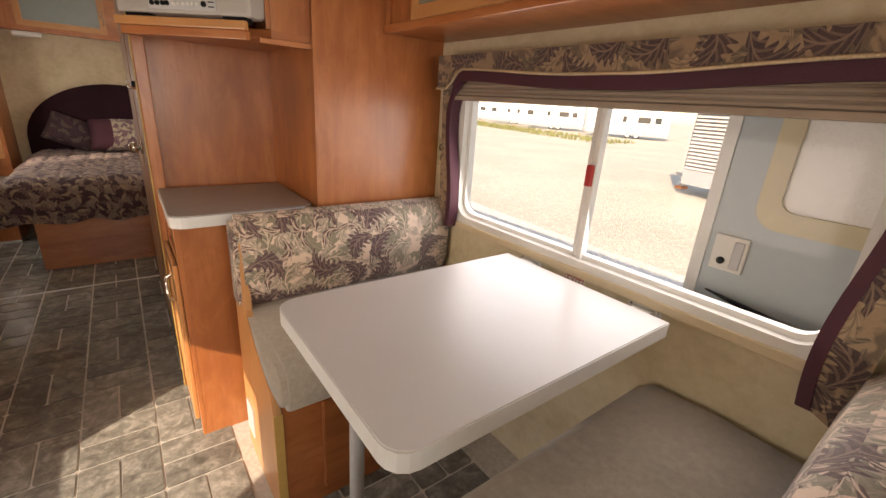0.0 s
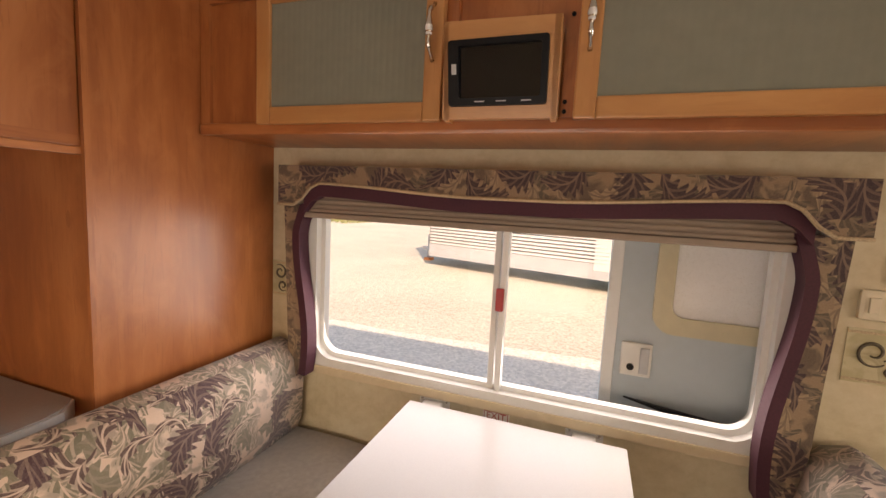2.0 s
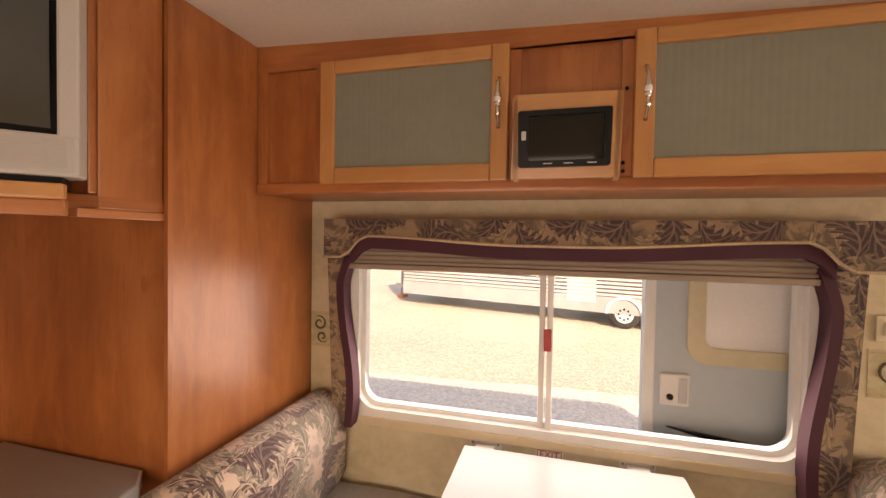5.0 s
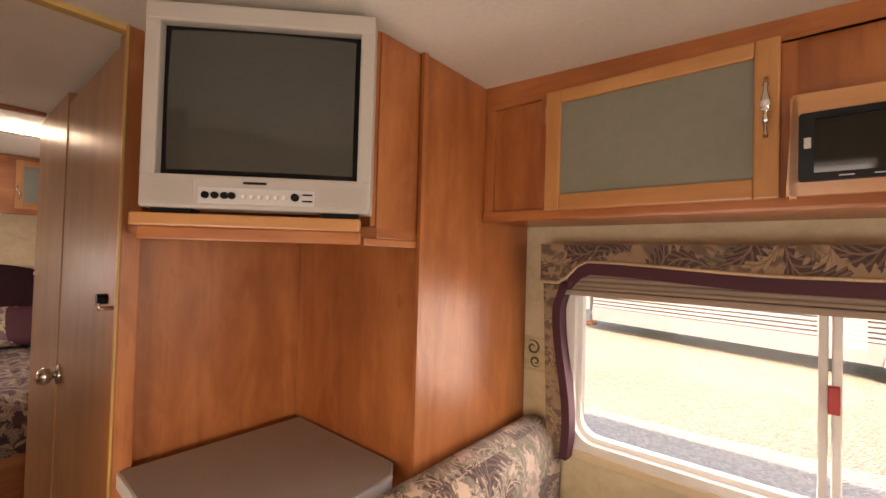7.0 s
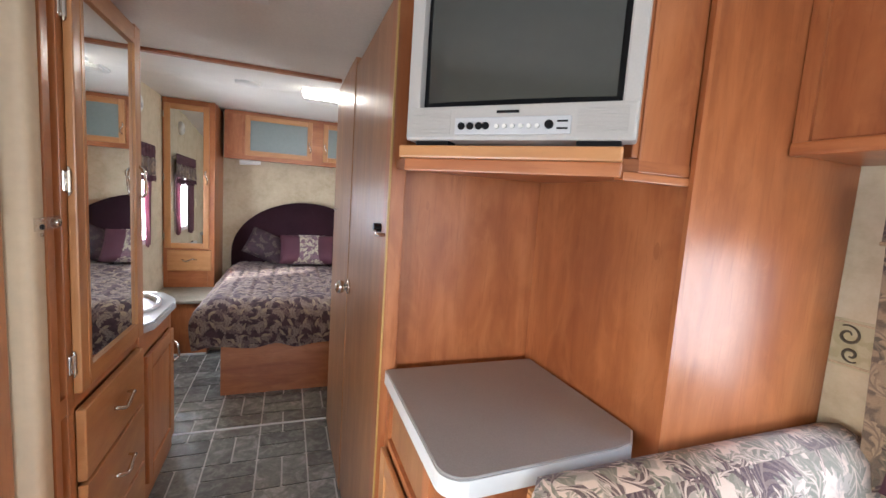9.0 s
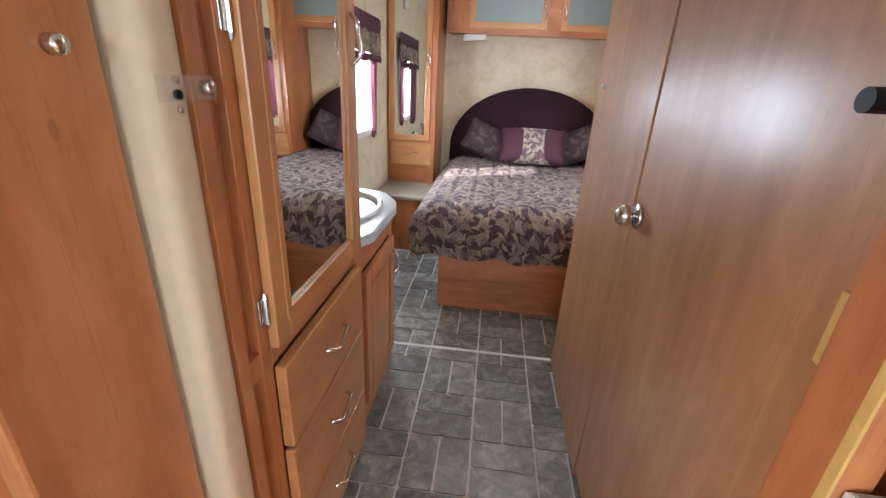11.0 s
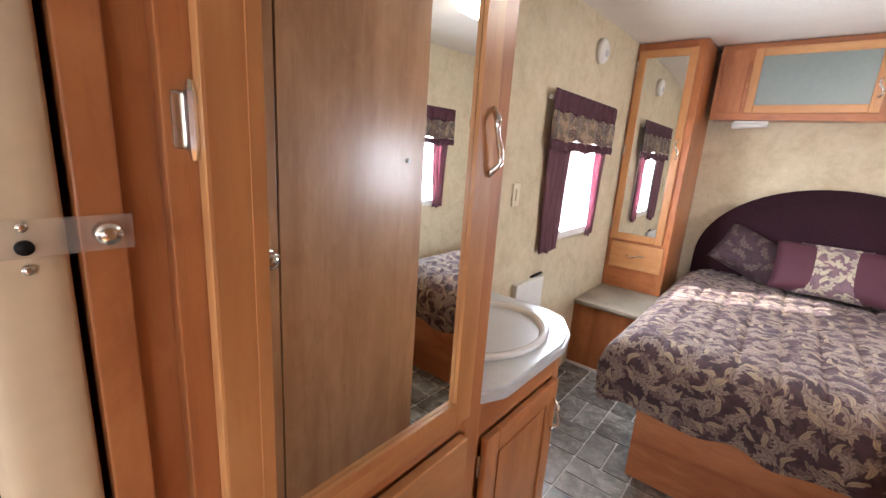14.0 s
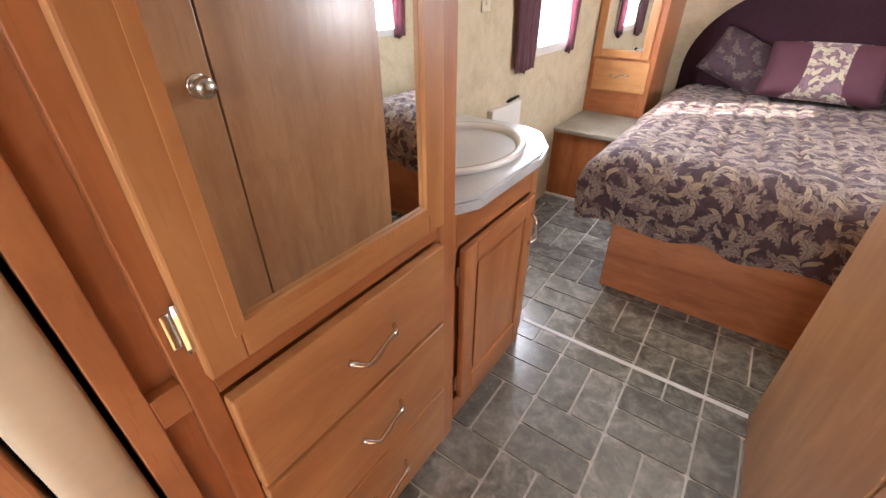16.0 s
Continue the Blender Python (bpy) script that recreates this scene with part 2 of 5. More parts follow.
blind_cloth = plain("pleated_shade", (0.31, 0.24, 0.185), 0.8, grain=0.05)
tv_plastic = plain("tv_plastic", (0.43, 0.405, 0.37), 0.42, grain=0.02, relief=0.03, scale=400)
black_plastic = plain("black_plastic", (0.007, 0.007, 0.008), 0.38, grain=0.05, relief=0.0, Specular_IOR_Level=0.15)
tv_glass = plain("tube_glass", (0.045, 0.048, 0.043), 0.10, grain=0.02, relief=0.0, Coat_Weight=0.4)
radio_screen = plain("radio_screen", (0.008, 0.009, 0.010), 0.05, grain=0.02, relief=0.0)
silver = plain("silver_paint", (0.5, 0.5, 0.5), 0.4, grain=0.02, relief=0.0)
chrome = plain("satin_chrome", (0.72, 0.70, 0.66), 0.2, 1.0, grain=0.03, relief=0.0)
brass_edge = plain("oak_edge", (0.52, 0.33, 0.10), 0.45, grain=0.06)
white_plastic = plain("white_plastic", (0.72, 0.70, 0.65), 0.45, grain=0.02, relief=0.02)
cream_plastic = plain("cream_plastic", (0.62, 0.55, 0.38), 0.5, grain=0.03, relief=0.02)
cream_vinyl = plain("cream_vinyl", (0.60, 0.49, 0.33), 0.6, grain=0.03, relief=0.06)
porcelain = plain("porcelain", (0.75, 0.75, 0.74), 0.15, grain=0.01, relief=0.0, Coat_Weight=0.5)
vanity_top = plain("vanity_laminate", (0.50, 0.52, 0.54), 0.3, grain=0.06, scale=220, relief=0.01)
aluminium = plain("window_aluminium", (0.70, 0.69, 0.66), 0.4, grain=0.02, relief=0.01)
red_plastic = plain("red_latch", (0.42, 0.02, 0.02), 0.4, grain=0.05, relief=0.0)
ivory = plain("ivory_switch", (0.66, 0.58, 0.43), 0.45, grain=0.02, relief=0.0)
door_skin = plain("door_skin", (0.46, 0.52, 0.55), 0.5, grain=0.02, relief=0.05)
# Near-black colour painted in for the shade inside the door gap.
gap_shade_mat = plain("gap_shade", (0.015, 0.010, 0.008), 0.8, grain=0.1, relief=0.0)
grout = plain("floor_grout", (0.50, 0.47, 0.42), 0.5, grain=0.12, scale=60)
exit_red = plain("exit_red", (0.40, 0.05, 0.03), 0.6, relief=0.0)


def sheer_material():
    n = Net("plum_sheer")
    g = n.noise(n.uv(220, 6), 1.0, 3)
    col = n.ramp(g.outputs[0], [(0.3, (0.17, 0.065, 0.09)), (0.7, (0.34, 0.18, 0.21))])
    n.done(col, 0.85)
    glow = n.t.nodes.new("ShaderNodeBsdfTranslucent")
    n.link(col, glow.inputs[0])
    mixer = n.t.nodes.new("ShaderNodeMixShader")
    mixer.inputs[0].default_value = 0.55
    n.link(n.bsdf.outputs[0], mixer.inputs[1])
    n.link(glow.outputs[0], mixer.inputs[2])
    n.link(mixer.outputs[0], n.t.nodes["Material Output"].inputs["Surface"])
    return n.mat


sheer_cloth = sheer_material()



def tile_material():
    n = Net("slate_vinyl")
    info = n.t.nodes.new("ShaderNodeObjectInfo")
    a = n.noise(n.uv(1, 1, spread=30.0), 16.0, 5, 0.62, 0.8)
    b = n.noise(n.uv(1, 1, spread=11.0), 70.0, 4, 0.6)
    f = n.math("ADD", n.math("MULTIPLY", a.outputs[0], 0.75), n.math("MULTIPLY", b.outputs[0], 0.25))
    col = n.ramp(f, [(0.33, (0.092, 0.088, 0.076)), (0.50, (0.182, 0.176, 0.155)), (0.66, (0.34, 0.33, 0.295))])
    tone = n.math("MULTIPLY_ADD", info.outputs["Random"], 0.5, 0.75)
    grey = n.t.nodes.new("ShaderNodeCombineColor")
    for i in range(3):
        n.link(tone, grey.inputs[i])
    col = n.mix(1.0, col, grey.outputs[0], "MULTIPLY")
    n.bump(a.outputs[0], 0.16, 0.004)
    return n.done(col, 0.26)


def gravel_material():
    n = Net("gravel")
    geo = n.t.nodes.new("ShaderNodeNewGeometry")
    a = n.noise(geo.outputs["Position"], 0.35, 4)
    v = n.t.nodes.new("ShaderNodeTexVoronoi")
    v.inputs["Scale"].default_value = 26.0
    n.link(geo.outputs["Position"], v.inputs["Vector"])
    col = n.ramp(a.outputs[0], [(0.35, (0.54, 0.44, 0.31)), (0.65, (0.66, 0.56, 0.41))])
    sep = n.t.nodes.new("ShaderNodeSeparateColor")
    n.link(v.outputs["Color"], sep.inputs[0])
    peb = n.ramp(sep.outputs[0], [(0.0, (0.22, 0.20, 0.17)), (1.0, (0.72, 0.66, 0.57))])
    # Ground colour painted lighter where the camper's shadow falls, to lift the shade.
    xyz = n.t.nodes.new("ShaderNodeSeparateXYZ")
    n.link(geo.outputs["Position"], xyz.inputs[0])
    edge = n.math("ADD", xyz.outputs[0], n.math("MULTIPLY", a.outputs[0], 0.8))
    shade_lift = n.math("LESS_THAN", edge, 6.9)
    col = n.mix(shade_lift, col, (0.82, 0.73, 0.60))
    col = n.mix(0.42, col, peb)
    n.bump(v.outputs["Distance"], 0.6, 0.03)
    return n.done(col, 0.9)


def pane_material(name, tint=(1, 1, 1), rough=0.0):
    n = Net(name)
    clear = n.t.nodes.new("ShaderNodeBsdfTransparent")
    clear.inputs[0].default_value = (*tint, 1)
    gloss = n.t.nodes.new("ShaderNodeBsdfGlossy")
    gloss.inputs["Roughness"].default_value = 0.02
    edge = n.t.nodes.new("ShaderNodeLayerWeight")
    edge.inputs[0].default_value = 0.3
    fac = n.math("MULTIPLY_ADD", n.math("POWER", edge.outputs["Facing"], 4.0), 0.4, 0.010)
    mixer = n.t.nodes.new("ShaderNodeMixShader")
    n.link(fac, mixer.inputs[0])
    n.link(clear.outputs[0], mixer.inputs[1])
    n.link(gloss.outputs[0], mixer.inputs[2])
    n.link(mixer.outputs[0], n.t.nodes["Material Output"].inputs["Surface"])
    return n.mat


def emitter(name, colour, power):
    n = Net(name)
    return n.done((0.8, 0.8, 0.8), 0.4, Emission_Color=(*colour, 1), Emission_Strength=power)


slate = tile_material()
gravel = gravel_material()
clear_pane = pane_material("window_pane")
mirror_glass = Net("mirror_silver").done((0.86, 0.88, 0.87), 0.012, 1.0)
frost_glass = plain("ribbed_frosted_glass", (0.21, 0.215, 0.17), 0.22, grain=0.03, relief=0.0, Coat_Weight=0.3)
frost_blue = plain("frosted_glass_blue", (0.22, 0.26, 0.25), 0.3, grain=0.03, relief=0.0)
light_on = emitter("lit_diffuser", (1.0, 0.90, 0.72), 6.5)
# Darker copy of the siding: groove shade between the ribs put into colour.
siding_shade = plain("trailer_groove_shade", (0.17, 0.16, 0.155), 0.6, grain=0.05, relief=0.0)
siding = plain("trailer_siding", (0.45, 0.42, 0.40), 0.5, grain=0.03, relief=0.0)
siding_white = plain("trailer_white", (0.74, 0.73, 0.71), 0.5, grain=0.03, relief=0.0)
skirt_grey = plain("trailer_skirt", (0.30, 0.29, 0.29), 0.6, grain=0.05)
dark_glass = plain("dark_window", (0.03, 0.035, 0.04), 0.12, relief=0.0)
tyre_black = plain("tyre_rubber", (0.02, 0.02, 0.02), 0.8)
grass_mat = plain("dry_grass", (0.17, 0.17, 0.06), 0.95, grain=0.3, scale=8, relief=0.5)
orange_wood = plain("orange_chock", (0.6, 0.2, 0.06), 0.7)


# ---------- mesh helpers ----------
def uv_box(bm):
    layer = bm.loops.layers.uv.verify()
    for f in bm.faces:
        nx, ny, nz = (abs(c) for c in f.normal)
        for loop in f.loops:
            x, y, z = loop.vert.co
            loop[layer].uv = (y, z) if nx >= ny and nx >= nz else ((x, z) if ny >= nz else (x, y))


def box(bm, x0, x1, y0, y1, z0, z1, bevel=0.0, seg=2):
    made = bmesh.ops.create_cube(bm, size=1.0)
    vs = made["verts"]
    for v in vs:
        v.co = Vector(((x0 + x1) / 2 + v.co.x * (x1 - x0), (y0 + y1) / 2 + v.co.y * (y1 - y0), (z0 + z1) / 2 + v.co.z * (z1 - z0)))
    if bevel:
        es = list({e for v in vs for e in v.link_edges})
        bmesh.ops.bevel(bm, geom=es, offset=bevel, segments=seg, affect="EDGES", profile=0.6)
    return bm


def B(x0, x1, y0, y1, z0, z1, bevel=0.0, seg=2):
    return box(bmesh.new(), min(x0, x1), max(x0, x1), min(y0, y1), max(y0, y1), min(z0, z1), max(z0, z1), bevel, seg)


def prism(outline, z0, z1, axis="z", bevel=0.0, bm=None):
    """A flat outline drawn out along an axis; for x the outline is (y, z), for y it is (x, z)."""
    bm = bm or bmesh.new()

    def at(a, b, c):
        return {"z": (a, b, c), "x": (c, a, b), "y": (a, c, b)}[axis]
    lo = [bm.verts.new(at(a, b, z0)) for a, b in outline]
    hi = [bm.verts.new(at(a, b, z1)) for a, b in outline]
    faces = [bm.faces.new(lo[::-1]), bm.faces.new(hi)]
    n = len(outline)
    for i in range(n):
        faces.append(bm.faces.new((lo[i], lo[(i + 1) % n], hi[(i + 1) % n], hi[i])))
    bmesh.ops.recalc_face_normals(bm, faces=faces)
    if bevel:
        rim = [e for f in faces[:2] for e in f.edges]
        bmesh.ops.bevel(bm, geom=list(set(rim)), offset=bevel, segments=2, affect="EDGES")
    return bm


def ring_prism(outer, inner, z0, z1, axis="x"):
    """A frame between two outlines of as many points."""
    bm = bmesh.new()

    def at(a, b, c):
        return {"z": (a, b, c), "x": (c, a, b), "y": (a, c, b)}[axis]
    loops = [[bm.verts.new(at(a, b, z)) for a, b in ol] for z in (z0, z1) for ol in (outer, inner)]
    n = len(outer)
    for i in range(n):
        j = (i + 1) % n
        ol, il, oh, ih = loops
        for q in ((ol[i], ol[j], il[j], il[i]), (oh[i], ih[i], ih[j], oh[j]), (ol[i], oh[i], oh[j], ol[j]), (il[i], il[j], ih[j], ih[i])):
            bm.faces.new(q)
    bmesh.ops.recalc_face_normals(bm, faces=bm.faces)
    return bm


def rounded(a0, a1, b0, b1, r, n=5):
    pts = []
    for ca, cb, start in ((a1 - r, b1 - r, 0), (a0 + r, b1 - r, 90), (a0 + r, b0 + r, 180), (a1 - r, b0 + r, 270)):
        for k in range(n + 1):
            t = radians(start + 90 * k / n)
            pts.append((ca + r * math.cos(t), cb + r * math.sin(t)))
    return pts


def tube(points, r, seg=8, bm=None, closed_ends=True):
    bm = bm or bmesh.new()
    pts = [Vector(p) for p in points]
    rings = []
    side = None
    for i, p in enumerate(pts):
        d = (pts[min(i + 1, len(pts) - 1)] - pts[max(i - 1, 0)]).normalized()
        if side is None:
            side = d.orthogonal().normalized()
        side = (side - d * side.dot(d)).normalized()
        up = d.cross(side)
        rr = r[i] if isinstance(r, (list, tuple)) else r
        rings.append([bm.verts.new(p + (side * math.cos(2 * math.pi * k / seg) + up * math.sin(2 * math.pi * k / seg)) * rr) for k in range(seg)])
    for a, b in zip(rings, rings[1:]):
        for k in range(seg):
            bm.faces.new((a[k], a[(k + 1) % seg], b[(k + 1) % seg], b[k]))
    if closed_ends:
        bm.faces.new(rings[0][::-1])
        bm.faces.new(rings[-1])
    bmesh.ops.recalc_face_normals(bm, faces=bm.faces)
    return bm


def disc(c, r, depth, axis, seg=24, bm=None):
    c, a = Vector(c), Vector(axis).normalized()
    return tube([c, c + a * depth * 0.8, c + a * depth], [r, r, r * 0.9], seg, bm)


def join(*bms):
    out = bmesh.new()
    for b in bms:
        tmp = bpy.data.meshes.new("tmp")
        b.to_mesh(tmp)
        out.from_mesh(tmp)
        bpy.data.meshes.remove(tmp)
        b.free()
    return out


def finish(name, bm, material, smooth=False):
    bm.normal_update()
    uv_box(bm)
    me = bpy.data.meshes.new(name)
    bm.to_mesh(me)
    bm.free()
    me.materials.append(material)
    if smooth:
        for p in me.polygons:
            p.use_smooth = True
    return me


def part(name, bm, material, parent, label="", smooth=False):
    ob = new(name, finish(name, bm, material, smooth))
    ob.parent = parent
    if label:
        ob["label"] = label
    return ob


def thing(name, label, category, bm=None, material=None, group="", kind="", smooth=False):
    ob = new(name, finish(name, bm, material, smooth) if bm else None)
    return tagged(ob, label, category, group, kind)


def structure(name, bm, material, label="", category="", smooth=False):
    return thing(name, label or name.replace("_", " "), category or name.split("_")[0], bm, material, kind="structure", smooth=smooth)


def pull(parent, a, b, out, material=None):
    """A wavy cabinet pull from a to b, standing off towards out."""
    a, b, out = Vector(a), Vector(b), Vector(out)
    side = (b - a).normalized().cross(out.normalized())
    pts, rad = [], []
    for k in range(17):
        t = k / 16
        lift = min(1.0, 6 * min(t, 1 - t))
        pts.append(a.lerp(b, t) + out * lift + side * 0.010 * math.sin(t * 2 * math.pi))
        rad.append(0.0042 + 0.0022 * abs(math.cos(t * math.pi * 2.5)))
    return part("handle", tube(pts, rad, 8), material or chrome, parent, "wavy antique chrome pull", True)


def hinge(parent, c, vertical=True, axis="x"):
    x, y, z = c
    return part("hinge", B(x - 0.004, x + 0.012, y - 0.012, y + 0.012, z - 0.03, z + 0.03, 0.004) if axis == "x"
                else B(x - 0.012, x + 0.012, y - 0.012, y + 0.004, z - 0.03, z + 0.03, 0.004), chrome, parent)


def framed_x(parent, name, x, depth, y0, y1, z0, z1, w, panel_mat, frame_v, frame_h, panel_name="panel", top_w=None):
    """A framed door whose face looks to -x (depth > 0) or +x (depth < 0); x is the front plane."""
    b = x + depth
    tw = top_w or w
    door = part(name, B(b, x + depth * 0.45, y0 + w * 0.5, y1 - w * 0.5, z0 + w * 0.5, z1 - tw * 0.5), panel_mat, parent)
    part("stile", B(x, b, y0, y0 + w, z0, z1, 0.004), frame_v, door)
    part("stile", B(x, b, y1 - w, y1, z0, z1, 0.004), frame_v, door)
    part("rail", B(x, b, y0 + w, y1 - w, z0, z0 + w, 0.004), frame_h, door)
    part("rail", B(x, b, y0 + w, y1 - w, z1 - tw, z1, 0.004), frame_h, door)
    return door


def framed_y(parent, name, y, depth, x0, x1, z0, z1, w, panel_mat, frame_v, frame_h):
    b = y + depth
    door = part(name, B(x0 + w * 0.5, x1 - w * 0.5, b, y + depth * 0.45, z0 + w * 0.5, z1 - w * 0.5), panel_mat, parent)
    part("stile", B(x0, x0 + w, y, b, z0, z1, 0.004), frame_v, door)
    part("stile", B(x1 - w, x1, y, b, z0, z1, 0.004), frame_v, door)
    part("rail", B(x0 + w, x1 - w, y, b, z0, z0 + w, 0.004), frame_h, door)
    part("rail", B(x0 + w, x1 - w, y, b, z1 - w, z1, 0.004), frame_h, door)
    return door


# ---------- setting ----------
XL, XR, YB, YF = -0.84, 1.375, -2.2, 6.0


def ceil(y):
    rise = min(1.0, max(0.0, (y - 3.6) / 1.0))
    return 1.862 + 0.040 * (y - 1.9) + 0.075 * rise - 0.020 * max(0.0, y - 4.6)


def wall_x(name, x0, x1, y0, y1, z0, z1, holes, material):
    """A wall along y with rectangular openings (y0, y1, z0, z1) through it."""
    bm = bmesh.new()
    y = y0
    for a, b, c, d in sorted(holes):
        box(bm, x0, x1, y, a, z0, z1)
        box(bm, x0, x1, a, b, z0, c)
        box(bm, x0, x1, a, b, d, z1)
        y = b
    box(bm, x0, x1, y, y1, z0, z1)
    return structure(name, bm, material, "cream mottled vinyl-papered wall", "wall")


DOOR = (-0.42, 0.292, 0.0, 1.80)
WIN = (0.575, 1.775, 0.835, 1.36)
wall_east = wall_x("wall_east", XR, XR + 0.05, YB, YF, -0.05, 2.1, [DOOR, WIN, (4.60, 5.05, 0.92, 1.42)], wall_paper)
# Unseen opening, placed and sized to shape the sun patch on the aisle floor.
SUN_OPENING = (0.95, 1.95, 0.52, 1.20)
BEDWIN = (4.60, 5.05, 0.92, 1.42)
wall_west = wall_x("wall_west", XL - 0.05, XL, YB, YF, -0.05, 2.1, [SUN_OPENING, BEDWIN], wall_paper)
structure("wall_north", B(XL, XR, YF, YF + 0.05, -0.05, 2.1), wall_paper, "cream mottled wall behind the bed", "wall")
# The opening in this unseen rear wall is made up, to let light in.
bm = bmesh.new()
box(bm, XL, XR, YB - 0.05, YB, -0.05, 0.9)
box(bm, XL, XR, YB - 0.05, YB, 1.6, 2.1)
box(bm, XL, -0.6, YB - 0.05, YB, 0.9, 1.6)
box(bm, 1.0, XR, YB - 0.05, YB, 0.9, 1.6)
structure("wall_south", bm, wall_paper, "plain cream rear wall", "wall")
bm = bmesh.new()
rows = []
for y in (YB, 0.0, 2.0, 3.6, 4.6, YF):
    rows.append([bm.verts.new((x, y, ceil(y) + dz)) for x, dz in ((XL, 0), (XR, 0), (XR, 0.06), (XL, 0.06))])
for lo, hi in zip(rows, rows[1:]):
    for i in range(4):
        bm.faces.new((lo[i], lo[(i + 1) % 4], hi[(i + 1) % 4], hi[i]))
bm.faces.new(rows[0])
bm.faces.new(rows[-1][::-1])
bmesh.ops.recalc_face_normals(bm, faces=bm.faces)
structure("ceiling", bm, ceiling_white, "off-white textured ceiling board", "ceiling")
structure("ceiling_trim", B(XL, 0.40, 3.60, 3.635, ceil(3.6) - 0.014, ceil(3.6) + 0.004, 0.003), wood_h, "brown wooden ceiling trim strip", "trim")
structure("ceiling_trim", B(XL, 0.40, 2.40, 2.43, ceil(2.4) - 0.012, ceil(2.4) + 0.004, 0.003), brass_edge, "narrow tan ceiling trim strip", "trim")
structure("trim_doorway", B(XR - 0.010, XR + 0.052, 0.262, 0.296, 0.0, 1.82, 0.004), cream_vinyl, "cream jamb trim of the entry doorway", "trim")
structure("trim_doorway_head", B(XR - 0.05, XR + 0.05, -0.45, 0.32, 1.47, 1.50, 0.004), wood_h, "dark wooden head trim over the entry", "trim")

# bath partition along the aisle, with its door
PX = 0.405
part_wall = structure("wall_bath", B(PX, PX + 0.04, 3.158, 3.80, 0, ceil(3.3)), walnut_v, "brown wood-grain bathroom wall panel", "wall")
structure("wall_bath_back", B(PX + 0.04, XR, 3.76, 3.80, 0, ceil(3.7)), walnut_v, "brown wood-grain wall facing the bedroom", "wall")
structure("wall_bath_front", B(PX + 0.035, XR, 2.43, 2.46, 0, ceil(2.4)), wood_v, "cherry wood-grain wall behind the alcove", "wall")
structure("trim_bath_post", B(PX - 0.006, PX + 0.034, 2.395, 2.47, 0, ceil(2.4), 0.004), wood_v, "cherry post at the bathroom corner", "trim")
structure("trim_bath_edge", B(PX - 0.010, PX - 0.006, 2.392, 2.404, 0, ceil(2.4)), brass_edge, "pale oak edge strip on the post", "trim")
door = thing("door_bath", "closed brown wood-grain bathroom door with chrome knob", "door", kind="structure")
part("door_leaf", B(PX + 0.003, PX + 0.036, 2.475, 3.152, 0.03, ceil(2.5) - 0.01, 0.003), walnut_v, door)
knob = part("door_knob", join(disc((PX + 0.003, 3.108, 0.965), 0.032, 0.010, (-1, 0, 0)), tube([(PX - 0.005, 3.108, 0.965), (PX - 0.03, 3.108, 0.965)], 0.011, 12),
            tube([(PX - 0.014, 3.108, 0.965), (PX - 0.022, 3.108, 0.965), (PX - 0.036, 3.108, 0.965), (PX - 0.050, 3.108, 0.965), (PX - 0.055, 3.108, 0.965)], [0.012, 0.025, 0.029, 0.022, 0.008], 18)), chrome, door, "chrome door knob", True)
for z in (0.30, 1.03, 1.70):
    part("hinge", B(PX - 0.001, PX + 0.006, 2.468, 2.484, z - 0.045, z + 0.045, 0.002), brass_edge, door)
part("bumper", tube([(PX + 0.003, 2.53, 1.262), (PX - 0.018, 2.53, 1.262)], 0.013, 12), black_plastic, door)
thing("hook_screw", "small chrome hook screwed into the post", "hook", tube([(PX - 0.006, 2.43, 1.25), (PX - 0.03, 2.43, 1.25), (PX - 0.034, 2.43, 1.262)], 0.005, 8), chrome, smooth=True)
thing("hook_screw", "small white screw cap high on the bathroom wall", "hook", disc((PX, 3.70, 1.27), 0.008, 0.012, (-1, 0, 0), 10), white_plastic)

# ---------- west side: post, jamb, mirror cabinet, vanity ----------
FX = -0.362
structure("panel_pantry", B(XL, -0.425, 1.97, 2.285, 0, ceil(1.97)), honey_v, "cherry side panel of the pantry", "panel")
structure("post_pantry", B(-0.45, -0.40, 2.285, 2.484, 0, ceil(2.3), 0.005), honey_v, "cherry corner post beside the doorway", "post")
# Solid block that fills the gap with painted shade.
structure("panel_gap", B(XL, -0.452, 2.286, 2.566, 0, ceil(2.3)), gap_shade_mat, "near-black block painted as the shade in the gap behind the sliding door", "panel")
jamb = structure("door_folding", B(-0.445, -0.358, 2.494, 2.560, 0.01, ceil(2.4) - 0.01, 0.024, 4), cream_vinyl, "folded cream vinyl pocket door", "door", True)
strap_clear = plain("clear_strap", (0.7, 0.66, 0.6), 0.15, relief=0.0, Alpha=0.14)
thing("snap_strap", "clear plastic snap strap holding the folded door", "strap", B(-0.3565, -0.3545, 2.50, 2.602, 1.222, 1.252), strap_clear)
thing("snap_button", "round chrome snap button on the strap", "button", disc((-0.358, 2.583, 1.237), 0.010, 0.014, (1, 0, 0), 16), chrome, smooth=True)
thing("snap_button", "round brass snap button on the post", "button", disc((-0.402, 2.43, 1.275), 0.010, 0.016, (1, 0, 0), 16), chrome, smooth=True)

thing("strap_stud", "dark round stud on the folded cream door", "stud", disc((-0.359, 2.532, 1.230), 0.006, 0.006, (1, 0, 0), 14), black_plastic, group="strap fixings", smooth=True)
for z in (1.246, 1.212):
    thing("strap_stud", "small brass screw head on the folded cream door", "stud", disc((-0.359, 2.532, z), 0.004, 0.005, (1, 0, 0), 12), chrome, group="strap fixings", smooth=True)

